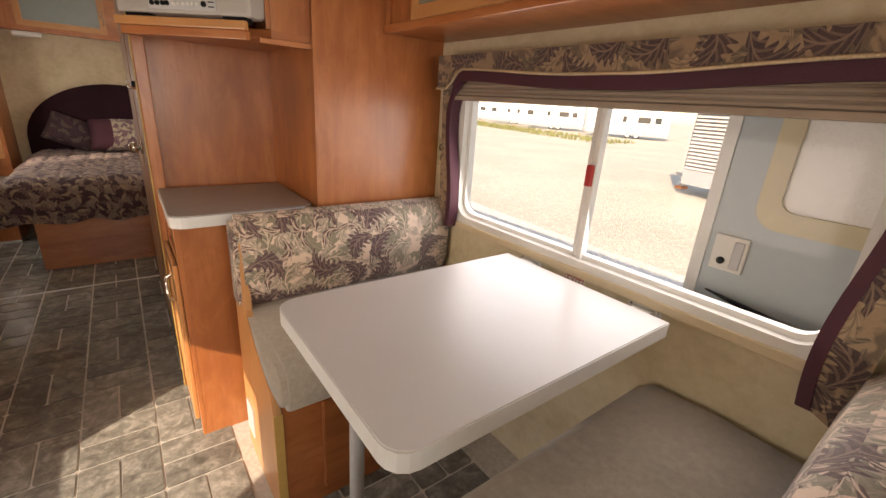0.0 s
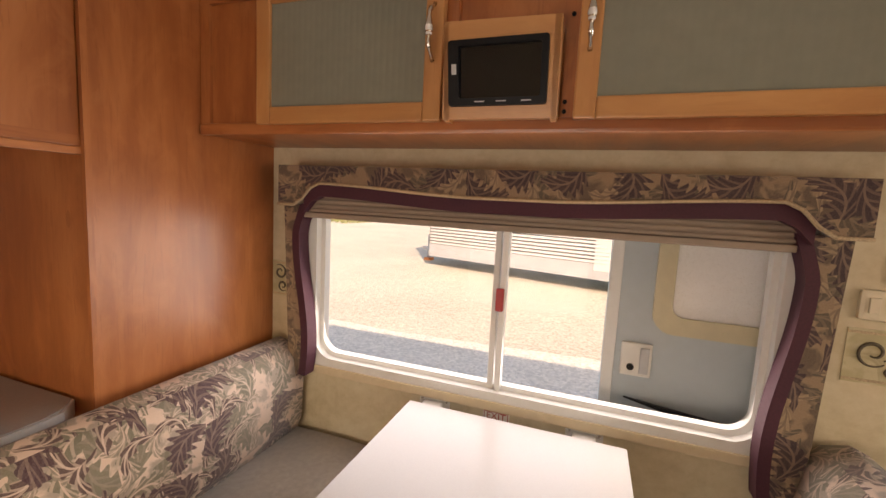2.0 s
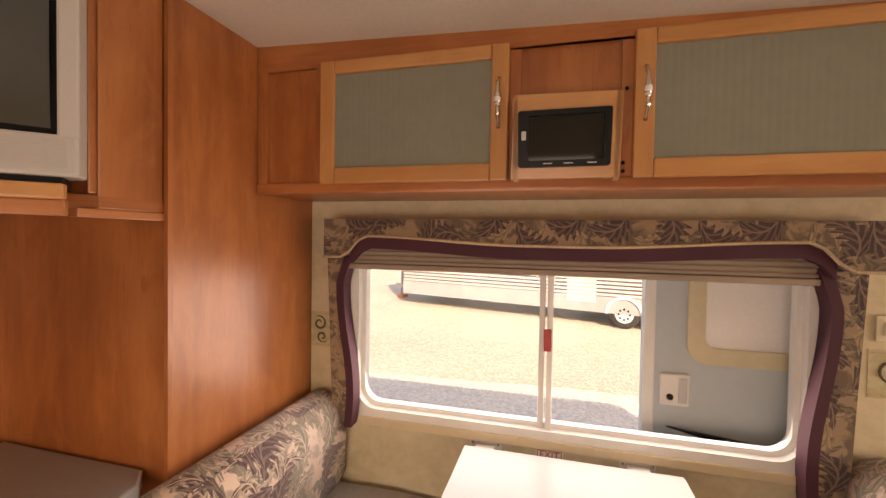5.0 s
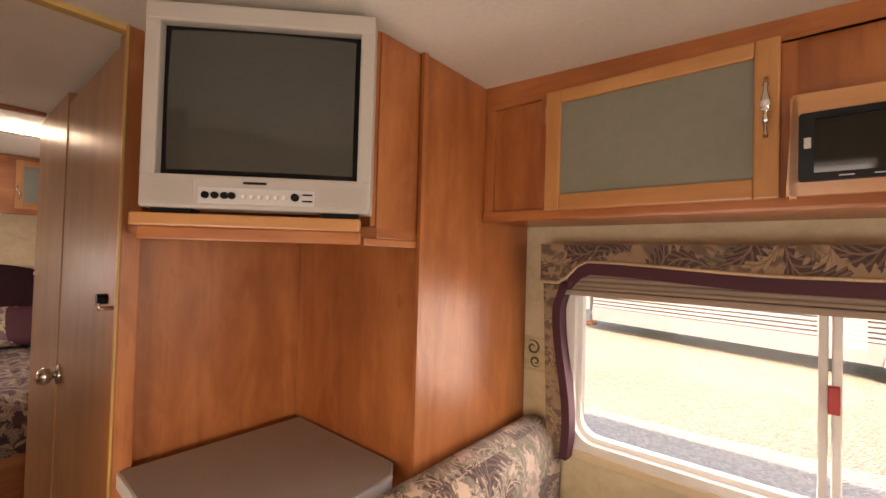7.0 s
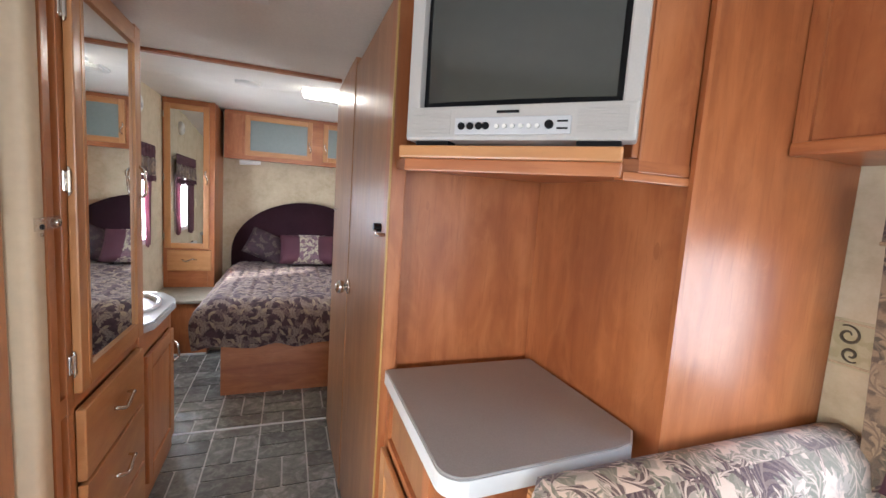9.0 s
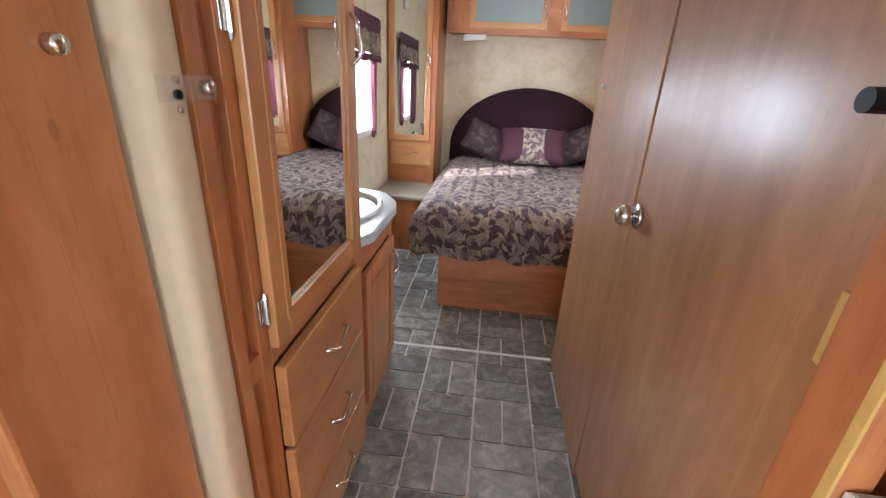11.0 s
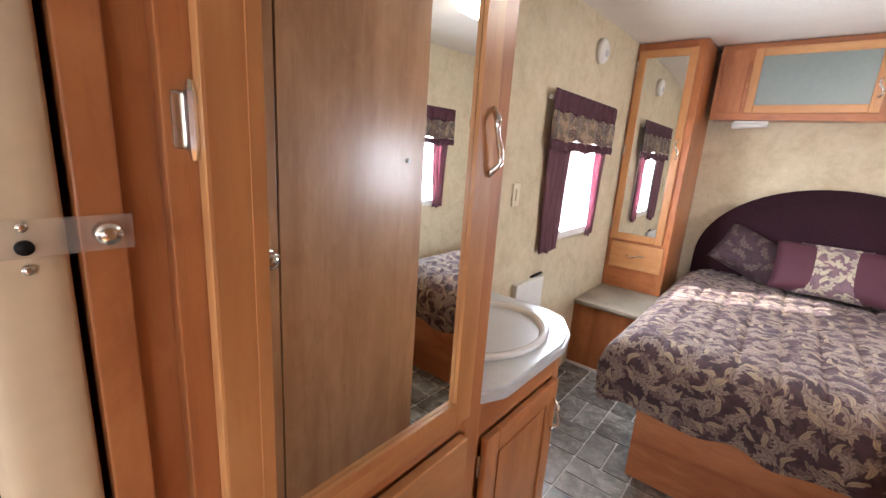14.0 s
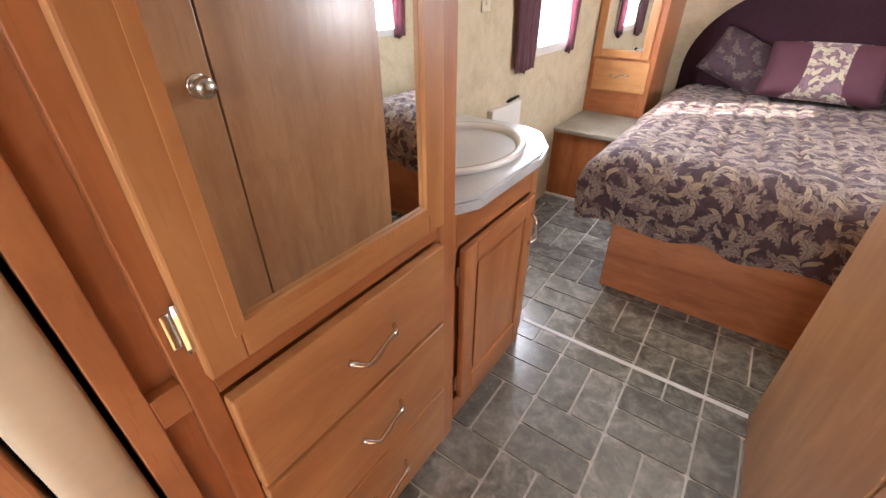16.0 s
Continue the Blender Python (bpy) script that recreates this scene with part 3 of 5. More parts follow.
mc = thing("mirror_cabinet", "tall cherry linen cabinet with mirror door and three drawers", "cabinet")
CT = ceil(2.6) - 0.004
part("body", B(XL, FX - 0.02, 2.572, 3.20, 0.0, CT), honey_v, mc)
part("stile", B(FX - 0.02, FX, 2.566, 2.598, 0, CT, 0.002), honey_v, mc)
part("stile", B(FX - 0.02, FX, 2.634, 2.668, 0, CT, 0.002), honey_v, mc)
part("stile", B(FX - 0.02, FX + 0.008, 3.158, 3.212, 0, CT, 0.003), honey_v, mc)
part("rail", B(FX - 0.02, FX - 0.001, 2.598, 2.634, 0.735, 0.785, 0.002), honey_h, mc)
part("rail", B(FX - 0.02, FX, 2.668, 3.158, 0.733, 0.78, 0.002), honey_h, mc)
part("rail", B(FX - 0.02, FX, 2.668, 3.158, 1.85, CT, 0.002), honey_h, mc)
md = framed_x(mc, "mirror_door", -0.340, -0.020, 2.660, 3.152, 0.778, 1.862, 0.050, maple_v, maple_v, maple_h)
part("mirror", B(-0.3505, -0.3475, 2.708, 3.104, 0.826, 1.814), mirror_glass, md, "silvered mirror pane")
part("bead", ring_prism([(2.702, 0.82), (3.11, 0.82), (3.11, 1.82), (2.702, 1.82)], [(2.718, 0.836), (3.094, 0.836), (3.094, 1.804), (2.718, 1.804)], -0.347, -0.338), maple_v, md)
pull(md, (-0.340, 3.135, 1.285), (-0.340, 3.135, 1.40), (0.019, 0, 0))
for z in (0.86, 1.335, 1.75):
    part("hinge", join(B(FX - 0.001, FX + 0.004, 2.641, 2.653, z - 0.026, z + 0.026, 0.003), tube([(FX + 0.007, 2.656, z - 0.036), (FX + 0.008, 2.656, z - 0.026), (FX + 0.008, 2.656, z + 0.026), (FX + 0.007, 2.656, z + 0.036)], [0.003, 0.006, 0.006, 0.003], 8)), chrome, mc, "chrome wrap hinge")
for z0, z1 in ((0.520, 0.728), (0.285, 0.508), (0.05, 0.273)):
    dr = part("drawer", B(FX, -0.338, 2.668, 3.152, z0, z1, 0.006, 3), maple_h, mc)
    zc = (z0 + z1) / 2 + 0.01
    pull(dr, (-0.338, 2.86, zc), (-0.338, 2.98, zc), (0.026, 0, 0))

van = thing("vanity_cabinet", "cherry bathroom vanity cabinet with one door", "cabinet")
part("body", B(XL, -0.392, 3.214, 3.70, 0.0, 0.748), honey_v, van)
part("stile", B(-0.392, -0.374, 3.214, 3.25, 0.0, 0.748, 0.002), honey_v, van)
part("stile", B(-0.392, -0.374, 3.655, 3.70, 0.0, 0.748, 0.002), honey_v, van)
part("rail", B(-0.392, -0.374, 3.25, 3.655, 0.655, 0.748, 0.002), honey_h, van)
part("rail", B(-0.392, -0.374, 3.25, 3.655, 0.0, 0.095, 0.002), honey_h, van)
vd = framed_x(van, "door", -0.354, -0.019, 3.262, 3.665, 0.10, 0.648, 0.058, honey_v, honey_v, honey_h)
part("raised_panel", B(-0.362, -0.358, 3.335, 3.592, 0.175, 0.573, 0.003), honey_v, vd)
pull(vd, (-0.354, 3.642, 0.48), (-0.354, 3.642, 0.59), (0.024, 0, 0))
for z in (0.17, 0.57):
    part("hinge", B(-0.374, -0.366, 3.25, 3.262, z - 0.03, z + 0.03, 0.003), chrome, van)
out = [(XL, 3.214), (-0.375, 3.214), (-0.335, 3.30), (-0.335, 3.62), (-0.36, 3.72), (-0.43, 3.83), (-0.50, 3.86), (XL, 3.86)]
structure("worktop_vanity", prism(out, 0.75, 0.787, bevel=0.008), vanity_top, "pale blue-grey vanity counter with clipped corner", "counter")


def basin():
    bm = bmesh.new()
    prof = [(1.0, 0.0), (1.02, 0.010), (0.98, 0.016), (0.90, 0.014), (0.86, 0.0), (0.80, -0.05), (0.65, -0.10), (0.35, -0.125), (0.06, -0.13)]
    rings = []
    for s, dz in prof:
        rings.append([bm.verts.new((-0.565 + 0.185 * s * math.cos(2 * math.pi * k / 40), 3.535 + 0.235 * s * math.sin(2 * math.pi * k / 40), 0.788 + dz)) for k in range(40)])
    for a, b in zip(rings, rings[1:]):
        for k in range(40):
            bm.faces.new((a[k], a[(k + 1) % 40], b[(k + 1) % 40], b[k]))
    bm.faces.new(rings[-1][::-1])
    bmesh.ops.recalc_face_normals(bm, faces=bm.faces)
    return bm


basin_ob = thing("wash_basin", "white oval drop-in basin on the vanity", "sink", basin(), porcelain, smooth=True)
thing("wall_heater", "white wall panel box beside the bedroom window", "heater", B(XL, XL + 0.03, 4.18, 4.46, 0.36, 0.72, 0.006), white_plastic)
thing("wall_hook", "dark metal hook above the wall box", "hook", tube([(XL, 4.36, 0.72), (XL + 0.02, 4.38, 0.735), (XL + 0.025, 4.43, 0.74)], 0.007, 8), black_plastic, smooth=True)

# ---------- bedroom ----------
step = thing("bedside_step", "wooden bedside step with beige carpeted top", "nightstand")
part("body", B(XL, -0.43, 5.030, YF, 0, 0.42), wood_v, step)
part("carpet", B(XL + 0.001, -0.42, 5.010, YF - 0.001, 0.421, 0.452, 0.010), carpet, step, "worn beige carpet")
structure("trim_step", B(XL, -0.43, 5.017, 5.029, 0, 0.02, 0.003), edge_white, "white strip at the foot of the step", "trim")

wd = thing("wardrobe", "tall cherry wardrobe with mirror door and drawer", "wardrobe")
WT = ceil(5.5) - 0.006
part("body", B(XL + 0.002, -0.447, 5.518, YF - 0.002, 0.454, WT), wood_v, wd)
part("stile", B(XL + 0.003, -0.805, 5.500, 5.518, 0.454, WT, 0.002), wood_v, wd)
part("stile", B(-0.500, -0.447, 5.500, 5.518, 0.454, WT, 0.002), wood_v, wd)
part("rail", B(-0.805, -0.500, 5.500, 5.518, 1.99, WT, 0.002), wood_h, wd)
part("rail", B(-0.805, -0.500, 5.500, 5.518, 0.454, 0.60, 0.002), wood_h, wd)
part("rail", B(-0.805, -0.500, 5.500, 5.518, 0.775, 0.81, 0.002), wood_h, wd)
dd = framed_y(wd, "mirror_door", 5.481, 0.018, -0.822, -0.488, 0.800, 2.012, 0.046, maple_v, maple_v, maple_h)
part("mirror", B(-0.777, -0.533, 5.487, 5.490, 0.845, 1.967), mirror_glass, dd, "silvered mirror pane")
pull(dd, (-0.506, 5.481, 1.36), (-0.506, 5.481, 1.48), (0, -0.024, 0))
for z in (0.90, 1.40, 1.92):
    part("hinge", B(-0.832, -0.823, 5.488, 5.500, z - 0.03, z + 0.03, 0.002), chrome, wd)
wdr = part("drawer", B(-0.805, -0.470, 5.481, 5.499, 0.602, 0.785, 0.006, 3), maple_h, wd)
pull(wdr, (-0.69, 5.481, 0.70), (-0.58, 5.481, 0.70), (0, -0.022, 0))

oc = thing("overhead_cabinet", "cherry overhead cabinet with frosted glass doors above the bed", "cabinet")
OT = ceil(5.8) - 0.006
part("body", B(-0.410, XR - 0.002, 5.772, YF - 0.002, 1.632, OT), wood_h, oc)
part("face_frame", B(-0.410, XR - 0.002, 5.752, 5.772, 1.622, OT, 0.003), wood_h, oc)
for x0, x1 in ((-0.235, 0.365), (0.470, 1.07)):
    od = framed_y(oc, "door", 5.734, 0.017, x0, x1, 1.662, 2.030, 0.046, frost_blue, maple_v, maple_h)
    pull(od, (x1 - 0.02 if x0 < 0 else x0 + 0.02, 5.734, 1.74), (x1 - 0.02 if x0 < 0 else x0 + 0.02, 5.734, 1.84), (0, -0.02, 0))
part("panel", B(-0.385, -0.255, 5.7465, 5.7515, 1.665, 2.030, 0.002), wood_v, oc)
lamp = thing("reading_lamp", "small white reading lamp under the overhead cabinet", "lamp")
part("base", B(-0.275, -0.10, 5.79, 5.86, 1.606, 1.621, 0.004), white_plastic, lamp)
part("tube", tube([(-0.285, 5.82, 1.594), (-0.28, 5.82, 1.594), (-0.10, 5.82, 1.598)], [0.02, 0.022, 0.012], 12), white_plastic, lamp, smooth=True)

bed = thing("bed", "island bed with wooden box base and plum padded headboard", "bed")
BX = 0.34
part("base", B(-0.225, 0.905, 4.245, 5.84, 0.0, 0.40, 0.004), wood_h, bed)


def arch(r_x, r_z, z0, n=28):
    pts = [(BX + r_x * math.cos(math.pi * k / n), z0 + r_z * math.sin(math.pi * k / n)) for k in range(n + 1)]
    return [(BX + r_x, 0.45)] + pts + [(BX - r_x, 0.45)]


part("headboard", prism(arch(0.70, 0.52, 0.72), 5.90, 5.985, "y", 0.02), plum, bed, "arched plum velvet headboard", True)
part("headboard_pad", prism(arch(0.60, 0.43, 0.72), 5.872, 5.905, "y", 0.014), plum, bed, "padded inner panel", True)


def cover(x0, x1, y0, y1, zh, zt):
    """A quilted spread: rounded top, hanging sides with a wavy hem."""
    bm = bmesh.new()
    nx, ny = 132, 84
    grid = {}
    for i in range(nx + 1):
        for j in range(ny + 1):
            u, v = i / nx, j / ny
            x, y = x0 + (x1 - x0) * u, y0 + (y1 - y0) * v
            d = min(x - x0, x1 - x, y - y0)
            z = zt
            if d < 0.15:
                z -= 0.07 * (1 - d / 0.15) ** 2.4
            z += 0.010 * noise.noise(Vector((x * 5, y * 5, 1))) + 0.004 * noise.noise(Vector((x * 17, y * 17, 5)))
            z -= 0.011 * math.exp(-((math.fmod(x - x0, 0.125) - 0.0625) / 0.011) ** 2)
            grid[i, j] = bm.verts.new((x, y, z))
    for i in range(nx):
        for j in range(ny):
            bm.faces.new((grid[i, j], grid[i + 1, j], grid[i + 1, j + 1], grid[i, j + 1]))
    rim = [grid[0, j] for j in range(ny, 0, -1)] + [grid[i, 0] for i in range(nx + 1)] + [grid[nx, j] for j in range(1, ny + 1)]
    last = rim
    steps = 8
    for s in range(1, steps + 1):
        t = s / steps
        row = []
        for k, v in enumerate(rim):
            nxt, prv = rim[min(k + 1, len(rim) - 1)], rim[max(k - 1, 0)]
            tang = nxt.co - prv.co
            nor = Vector((tang.y, -tang.x, 0)).normalized()
            wave = 0.010 * math.sin(k * 0.33) * t + 0.012 * noise.noise(Vector((k * 0.11, t * 2, 3)))
            bulge = 0.022 * math.sin(min(t * 2.2, 1.0) * math.pi / 2) - 0.022 * t * t
            z = v.co.z * (1 - t) + zh * t + (0.012 * math.sin(k * 0.21) if s == steps else 0)
            row.append(bm.verts.new((v.co.x + nor.x * (bulge + wave), v.co.y + nor.y * (bulge + wave), z)))
        for k in range(len(rim) - 1):
            bm.faces.new((last[k], last[k + 1], row[k + 1], row[k]))
        last = row
    bmesh.ops.recalc_face_normals(bm, faces=bm.faces)
    return bm


spread = thing("bedspread", "plum and beige leaf-print quilted bedspread on the bed", "bedspread", cover(-0.375, 1.055, 4.195, 5.865, 0.34, 0.635), SPREAD, smooth=True)
part_m = thing("mattress", "mattress under the quilted spread", "mattress", B(-0.345, 1.025, 4.235, 5.85, 0.402, 0.590, 0.03), seat_cloth)


def cushion_mesh(w, h, d, n=16):
    bm = bmesh.new()
    for sgn in (1, -1):
        g = {}
        for i in range(n + 1):
            for j in range(n + 1):
                u, v = 2 * i / n - 1, 2 * j / n - 1
                puff = max(0.0, (1 - u ** 4) * (1 - v ** 4)) ** 0.6
                pinch = 1 - 0.05 * (1 - abs(u)) * abs(v) ** 3
                g[i, j] = bm.verts.new((u * w / 2 * (1 - 0.04 * (1 - v * v)) , sgn * d / 2 * puff, v * h / 2 * pinch))
        for i in range(n):
            for j in range(n):
                q = (g[i, j], g[i + 1, j], g[i + 1, j + 1], g[i, j + 1])
                bm.faces.new(q)
    bmesh.ops.remove_doubles(bm, verts=bm.verts, dist=0.0005)
    bmesh.ops.recalc_face_normals(bm, faces=bm.faces)
    return bm


dark_print = print_fabric("dark_pillow_print", ((0.022, 0.007, 0.012), (0.034, 0.011, 0.018)), [((0.085, 0.06, 0.048), (0.045, 0.025, 0.026), 0.09, 0.06, 0.02, 0.6, 16)], weave=0.015, sheen=0.0)
for x, y, z, w, h, lab, rot in ((0.0, 5.77, 0.785, 0.44, 0.29, "leaf-print pillow leaning on the headboard", 6), (0.70, 5.77, 0.785, 0.44, 0.29, "leaf-print pillow leaning on the headboard", -6)):
    p = thing("pillow", lab, "pillow", cushion_mesh(w, h, 0.15), dark_print, group="pillows on the bed", smooth=True)
    p.matrix_world = pose(x, y, z, -30, rot * 4, 0)
throw = thing("pillow", "small plum throw pillow with a beige leaf panel", "pillow", cushion_mesh(0.54, 0.32, 0.15), plum_trim, group="pillows on the bed", smooth=True)
throw.matrix_world = pose(0.36, 5.66, 0.79, -34, 0, 0)
mid = part("panel", cushion_mesh(0.31, 0.325, 0.160), PILLOW, throw, "beige leaf-print centre panel", True)

# bedroom window with curtains
y0, y1, z0, z1 = BEDWIN
w = structure("window_bedroom", ring_prism(rounded(y0 - 0.03, y1 + 0.03, z0 - 0.03, z1 + 0.03, 0.04), rounded(y0 + 0.01, y1 - 0.01, z0 + 0.01, z1 - 0.01, 0.03), XL - 0.055, XL + 0.012), aluminium, "small white-framed bedroom window", "window")
pane = part("pane", B(XL - 0.03, XL - 0.026, y0 + 0.005, y1 - 0.005, z0 + 0.005, z1 - 0.005), clear_pane, w)
pane.visible_shadow = False
part("mullion", B(XL - 0.034, XL - 0.018, (y0 + y1) / 2 - 0.012, (y0 + y1) / 2 + 0.012, z0, z1), aluminium, w)


def drape(y0, y1, z0, z1, x, folds, amp=0.012, taper=0.0, thick=0.003):
    bm = bmesh.new()
    n, m = folds * 8, 14
    rows = []
    for side in (0, thick):
        g = []
        for j in range(m + 1):
            v = j / m
            row = []
            for i in range(n + 1):
                u = i / n
                cy = (y0 + y1) / 2
                wy = (y1 - y0) * (1 - taper * v)
                y = cy + (u - 0.5) * wy
                xx = x + side + amp * (0.35 + 0.65 * v) * math.sin(u * folds * 2 * math.pi) + 0.004 * noise.noise(Vector((y * 9, v * 4, x)))
                z = z1 + (z0 - z1) * v + (0.012 * math.sin(u * folds * math.pi) if j == m else 0)
                row.append(bm.verts.new((xx, y, z)))
            g.append(row)
        rows.append(g)
        for j in range(m):
            for i in range(n):
                bm.faces.new((g[j][i], g[j][i + 1], g[j + 1][i + 1], g[j + 1][i]))
    a, b = rows
    for j in range(m):
        for i in (0, n):
            bm.faces.new((a[j][i], a[j + 1][i], b[j + 1][i], b[j][i]))
    for j in (0, m):
        for i in range(n):
            bm.faces.new((a[j][i], a[j][i + 1], b[j][i + 1], b[j][i]))
    bmesh.ops.recalc_face_normals(bm, faces=bm.faces)
    return bm


cur = thing("curtain", "plum curtain panels with printed valance at the bedroom window", "curtain")
part("rod", tube([(XL + 0.02, 4.31, 1.585), (XL + 0.02, 5.17, 1.585)], 0.010, 8), white_plastic, cur)
part("valance_header", drape(4.32, 5.16, 1.53, 1.625, XL + 0.036, 11, 0.007), plum_trim, cur, "gathered plum header", True)
part("valance", drape(4.32, 5.16, 1.40, 1.53, XL + 0.038, 7, 0.012), VALANCE, cur, "leaf-print valance", True)
part("valance_hem", drape(4.32, 5.16, 1.355, 1.40, XL + 0.040, 7, 0.014), plum_trim, cur, "plum hem", True)
part("panel", drape(4.34, 4.60, 0.845, 1.42, XL + 0.022, 3, 0.010, 0.25), sheer_cloth, cur, "plum sheer panel", True)
part("panel", drape(4.93, 5.11, 0.875, 1.42, XL + 0.022, 3, 0.008, 0.35), sheer_cloth, cur, "plum sheer panel", True)
al = thing("smoke_alarm", "round white smoke alarm on the bedroom wall", "alarm")
part("body", tube([(XL, 4.86, 1.885), (XL + 0.022, 4.86, 1.885), (XL + 0.034, 4.86, 1.885), (XL + 0.038, 4.86, 1.885)], [0.062, 0.062, 0.05, 0.02], 28), white_plastic, al, smooth=True)
part("grille", disc((XL + 0.036, 4.86, 1.872), 0.018, 0.006, (1, 0, 0), 16), silver, al)
thing("wall_switch", "small dark switch on a white plate by the vanity", "switch", join(B(XL, XL + 0.008, 4.09, 4.15, 1.10, 1.20, 0.003), B(XL + 0.008, XL + 0.014, 4.11, 4.13, 1.125, 1.175, 0.002)), ivory)

# the same wardrobe, step, window and curtain on the other side of the bed
FLIP = Matrix(((-1, 0, 0, XL + XR), (0, 1, 0, 0), (0, 0, 1, 0), (0, 0, 0, 1)))


def mirrored(ob, label):
    """A copy of a thing on the far side of the bed, its meshes turned over so that it stays unscaled."""
    twin = copy_thing(ob, Matrix())
    for o in (twin, *twin.children_recursive):
        if o.data:
            o.data = o.data.copy()
            o.data.transform(FLIP)
            o.data.flip_normals()
    twin["label"] = label
    return twin


mirrored(step, "wooden bedside step with carpeted top beyond the bed")
mirrored(wd, "tall cherry wardrobe with mirror door beyond the bed")
mirrored(w, "small white-framed window beyond the bed")
mirrored(cur, "plum curtain panels at the window beyond the bed")

# ceiling fittings
cl = thing("ceiling_light", "lit rectangular ceiling light with white housing", "ceiling light")
zc = ceil(4.35)
part("housing", B(0.22, 0.62, 4.20, 4.36, zc - 0.022, zc + 0.004, 0.006), white_plastic, cl)
part("diffuser", B(0.235, 0.605, 4.212, 4.348, zc - 0.05, zc - 0.022, 0.012), light_on, cl, "glowing warm diffuser")
rv = thing("ceiling_vent", "white louvred ceiling vent", "vent")
part("frame", B(0.25, 0.55, 4.60, 4.76, ceil(4.6) - 0.014, ceil(4.6) + 0.006, 0.004), white_plastic, rv)
for k in range(6):
    part("slat", B(0.265, 0.535, 4.612 + 0.024 * k, 4.626 + 0.024 * k, ceil(4.6) - 0.022, ceil(4.6) - 0.014), white_plastic, rv)
thing("ceiling_speaker", "round white ceiling speaker cover", "speaker", tube([(-0.10, 4.35, ceil(4.35) + 0.004), (-0.10, 4.35, ceil(4.35) - 0.014), (-0.10, 4.35, ceil(4.35) - 0.022)], [0.075, 0.072, 0.05], 28), white_plastic, smooth=True)
thing("smoke_detector", "white detector box on the aisle ceiling", "detector", join(B(-0.02, 0.10, 2.57, 2.69, ceil(2.62) - 0.035, ceil(2.62) + 0.004, 0.014, 3), B(0.01, 0.07, 2.555, 2.575, ceil(2.62) - 0.03, ceil(2.62) - 0.004, 0.004)), white_plastic)

# ---------- dinette: tall wall, alcove, television ----------
tall = structure("wall_alcove_tall", B(0.860, XR - 0.001, 1.926, 2.428, 0, ceil(1.93) + 0.01), wood_v, "tall cherry wood-grain wall box beside the dinette", "wall")
structure("trim_alcove_edge", B(0.856, 0.868, 1.920, 1.930, 0.86, ceil(1.93)), wood_v, "cherry edge strip of the tall wall", "trim")

base = thing("corner_cabinet", "cherry base cabinet with drawer slot and door below the shelf", "cabinet")
part("body", B(0.432, 0.856, 2.03, 2.392, 0, 0.856), wood_v, base)
part("face_stile", B(0.418, 0.432, 2.03, 2.07, 0, 0.856, 0.002), wood_v, base)
part("face_stile", B(0.418, 0.432, 2.355, 2.392, 0, 0.856, 0.002), wood_v, base)
part("face_rail", B(0.418, 0.432, 2.07, 2.355, 0.70, 0.72, 0.002), wood_h, base)
part("slot", B(0.428, 0.434, 2.07, 2.355, 0.72, 0.835), walnut_v, base, "recessed dark drawer panel")
cdo = framed_x(base, "door", 0.402, 0.015, 2.062, 2.365, 0.06, 0.695, 0.05, maple_v, maple_v, maple_h)
pull(cdo, (0.402, 2.09, 0.56), (0.402, 2.09, 0.66), (-0.022, 0, 0))

sh_out = [(0.41, 2.392), (0.855, 2.392), (0.855, 1.985), (0.815, 1.945), (0.775, 1.935)] + [(0.45 + 0.045 * math.cos(radians(a)), 1.970 + 0.045 * math.sin(radians(a))) for a in (270, 250, 230, 210, 195, 180)]
sh = thing("shelf", "grey laminate corner shelf with white rounded edge", "shelf")
part("board", prism(sh_out, 0.858, 0.892), edge_white, sh, "white edge banding")
inner = [(0.624 + (x - 0.624) * 0.985, 2.165 + (y - 2.165) * 0.985) for x, y in sh_out]
part("top", prism(inner, 0.892, 0.896, bevel=0.001), shelf_grey, sh, "grey laminate top")

tvc = thing("tv_cabinet", "cherry corner television shelf hung above the alcove", "cabinet")
part("shelf", prism([(0.410, 2.392), (0.858, 2.392), (0.858, 1.932), (0.735, 1.932), (0.705, 1.96), (0.415, 2.205)], 1.42, 1.445, bevel=0.003), wood_h, tvc)
d45 = Vector((0.7071, -0.7071, 0))
n45 = Vector((-0.7071, -0.7071, 0))


def diag(s0, s1, d0, d1, z0, z1, bevel=0.0):
    """A block in the set's own axes: s along its front from the left, d behind the front."""
    bm = B(s0, s1, d0, d1, z0, z1, bevel)
    m = Matrix(((0.7071, 0.7071, 0, 0.372), (-0.7071, 0.7071, 0, 2.169), (0, 0, 1, 0), (0, 0, 0, 1)))
    bmesh.ops.transform(bm, matrix=m, verts=bm.verts)
    return bm


part("lip", diag(-0.01, 0.40, -0.008, 0.012, 1.428, 1.452, 0.004), maple_h, tvc, "pale front lip")
part("lip_rail", diag(0.0, 0.40, 0.0, 0.018, 1.404, 1.428, 0.003), wood_h, tvc)
part("side_panel", B(0.735, 0.858, 1.934, 1.952, 1.42, ceil(1.93), 0.003), wood_v, tvc)
part("side_return", B(0.722, 0.740, 1.938, 2.05, 1.446, ceil(1.93), 0.003), wood_v, tvc)
part("bottom_edge", B(0.70, 0.860, 1.930, 1.952, 1.405, 1.42, 0.002), wood_h, tvc)

tv = thing("television", "grey tube television with dark screen on the corner shelf", "television")
T0, T1 = 1.462, 1.843


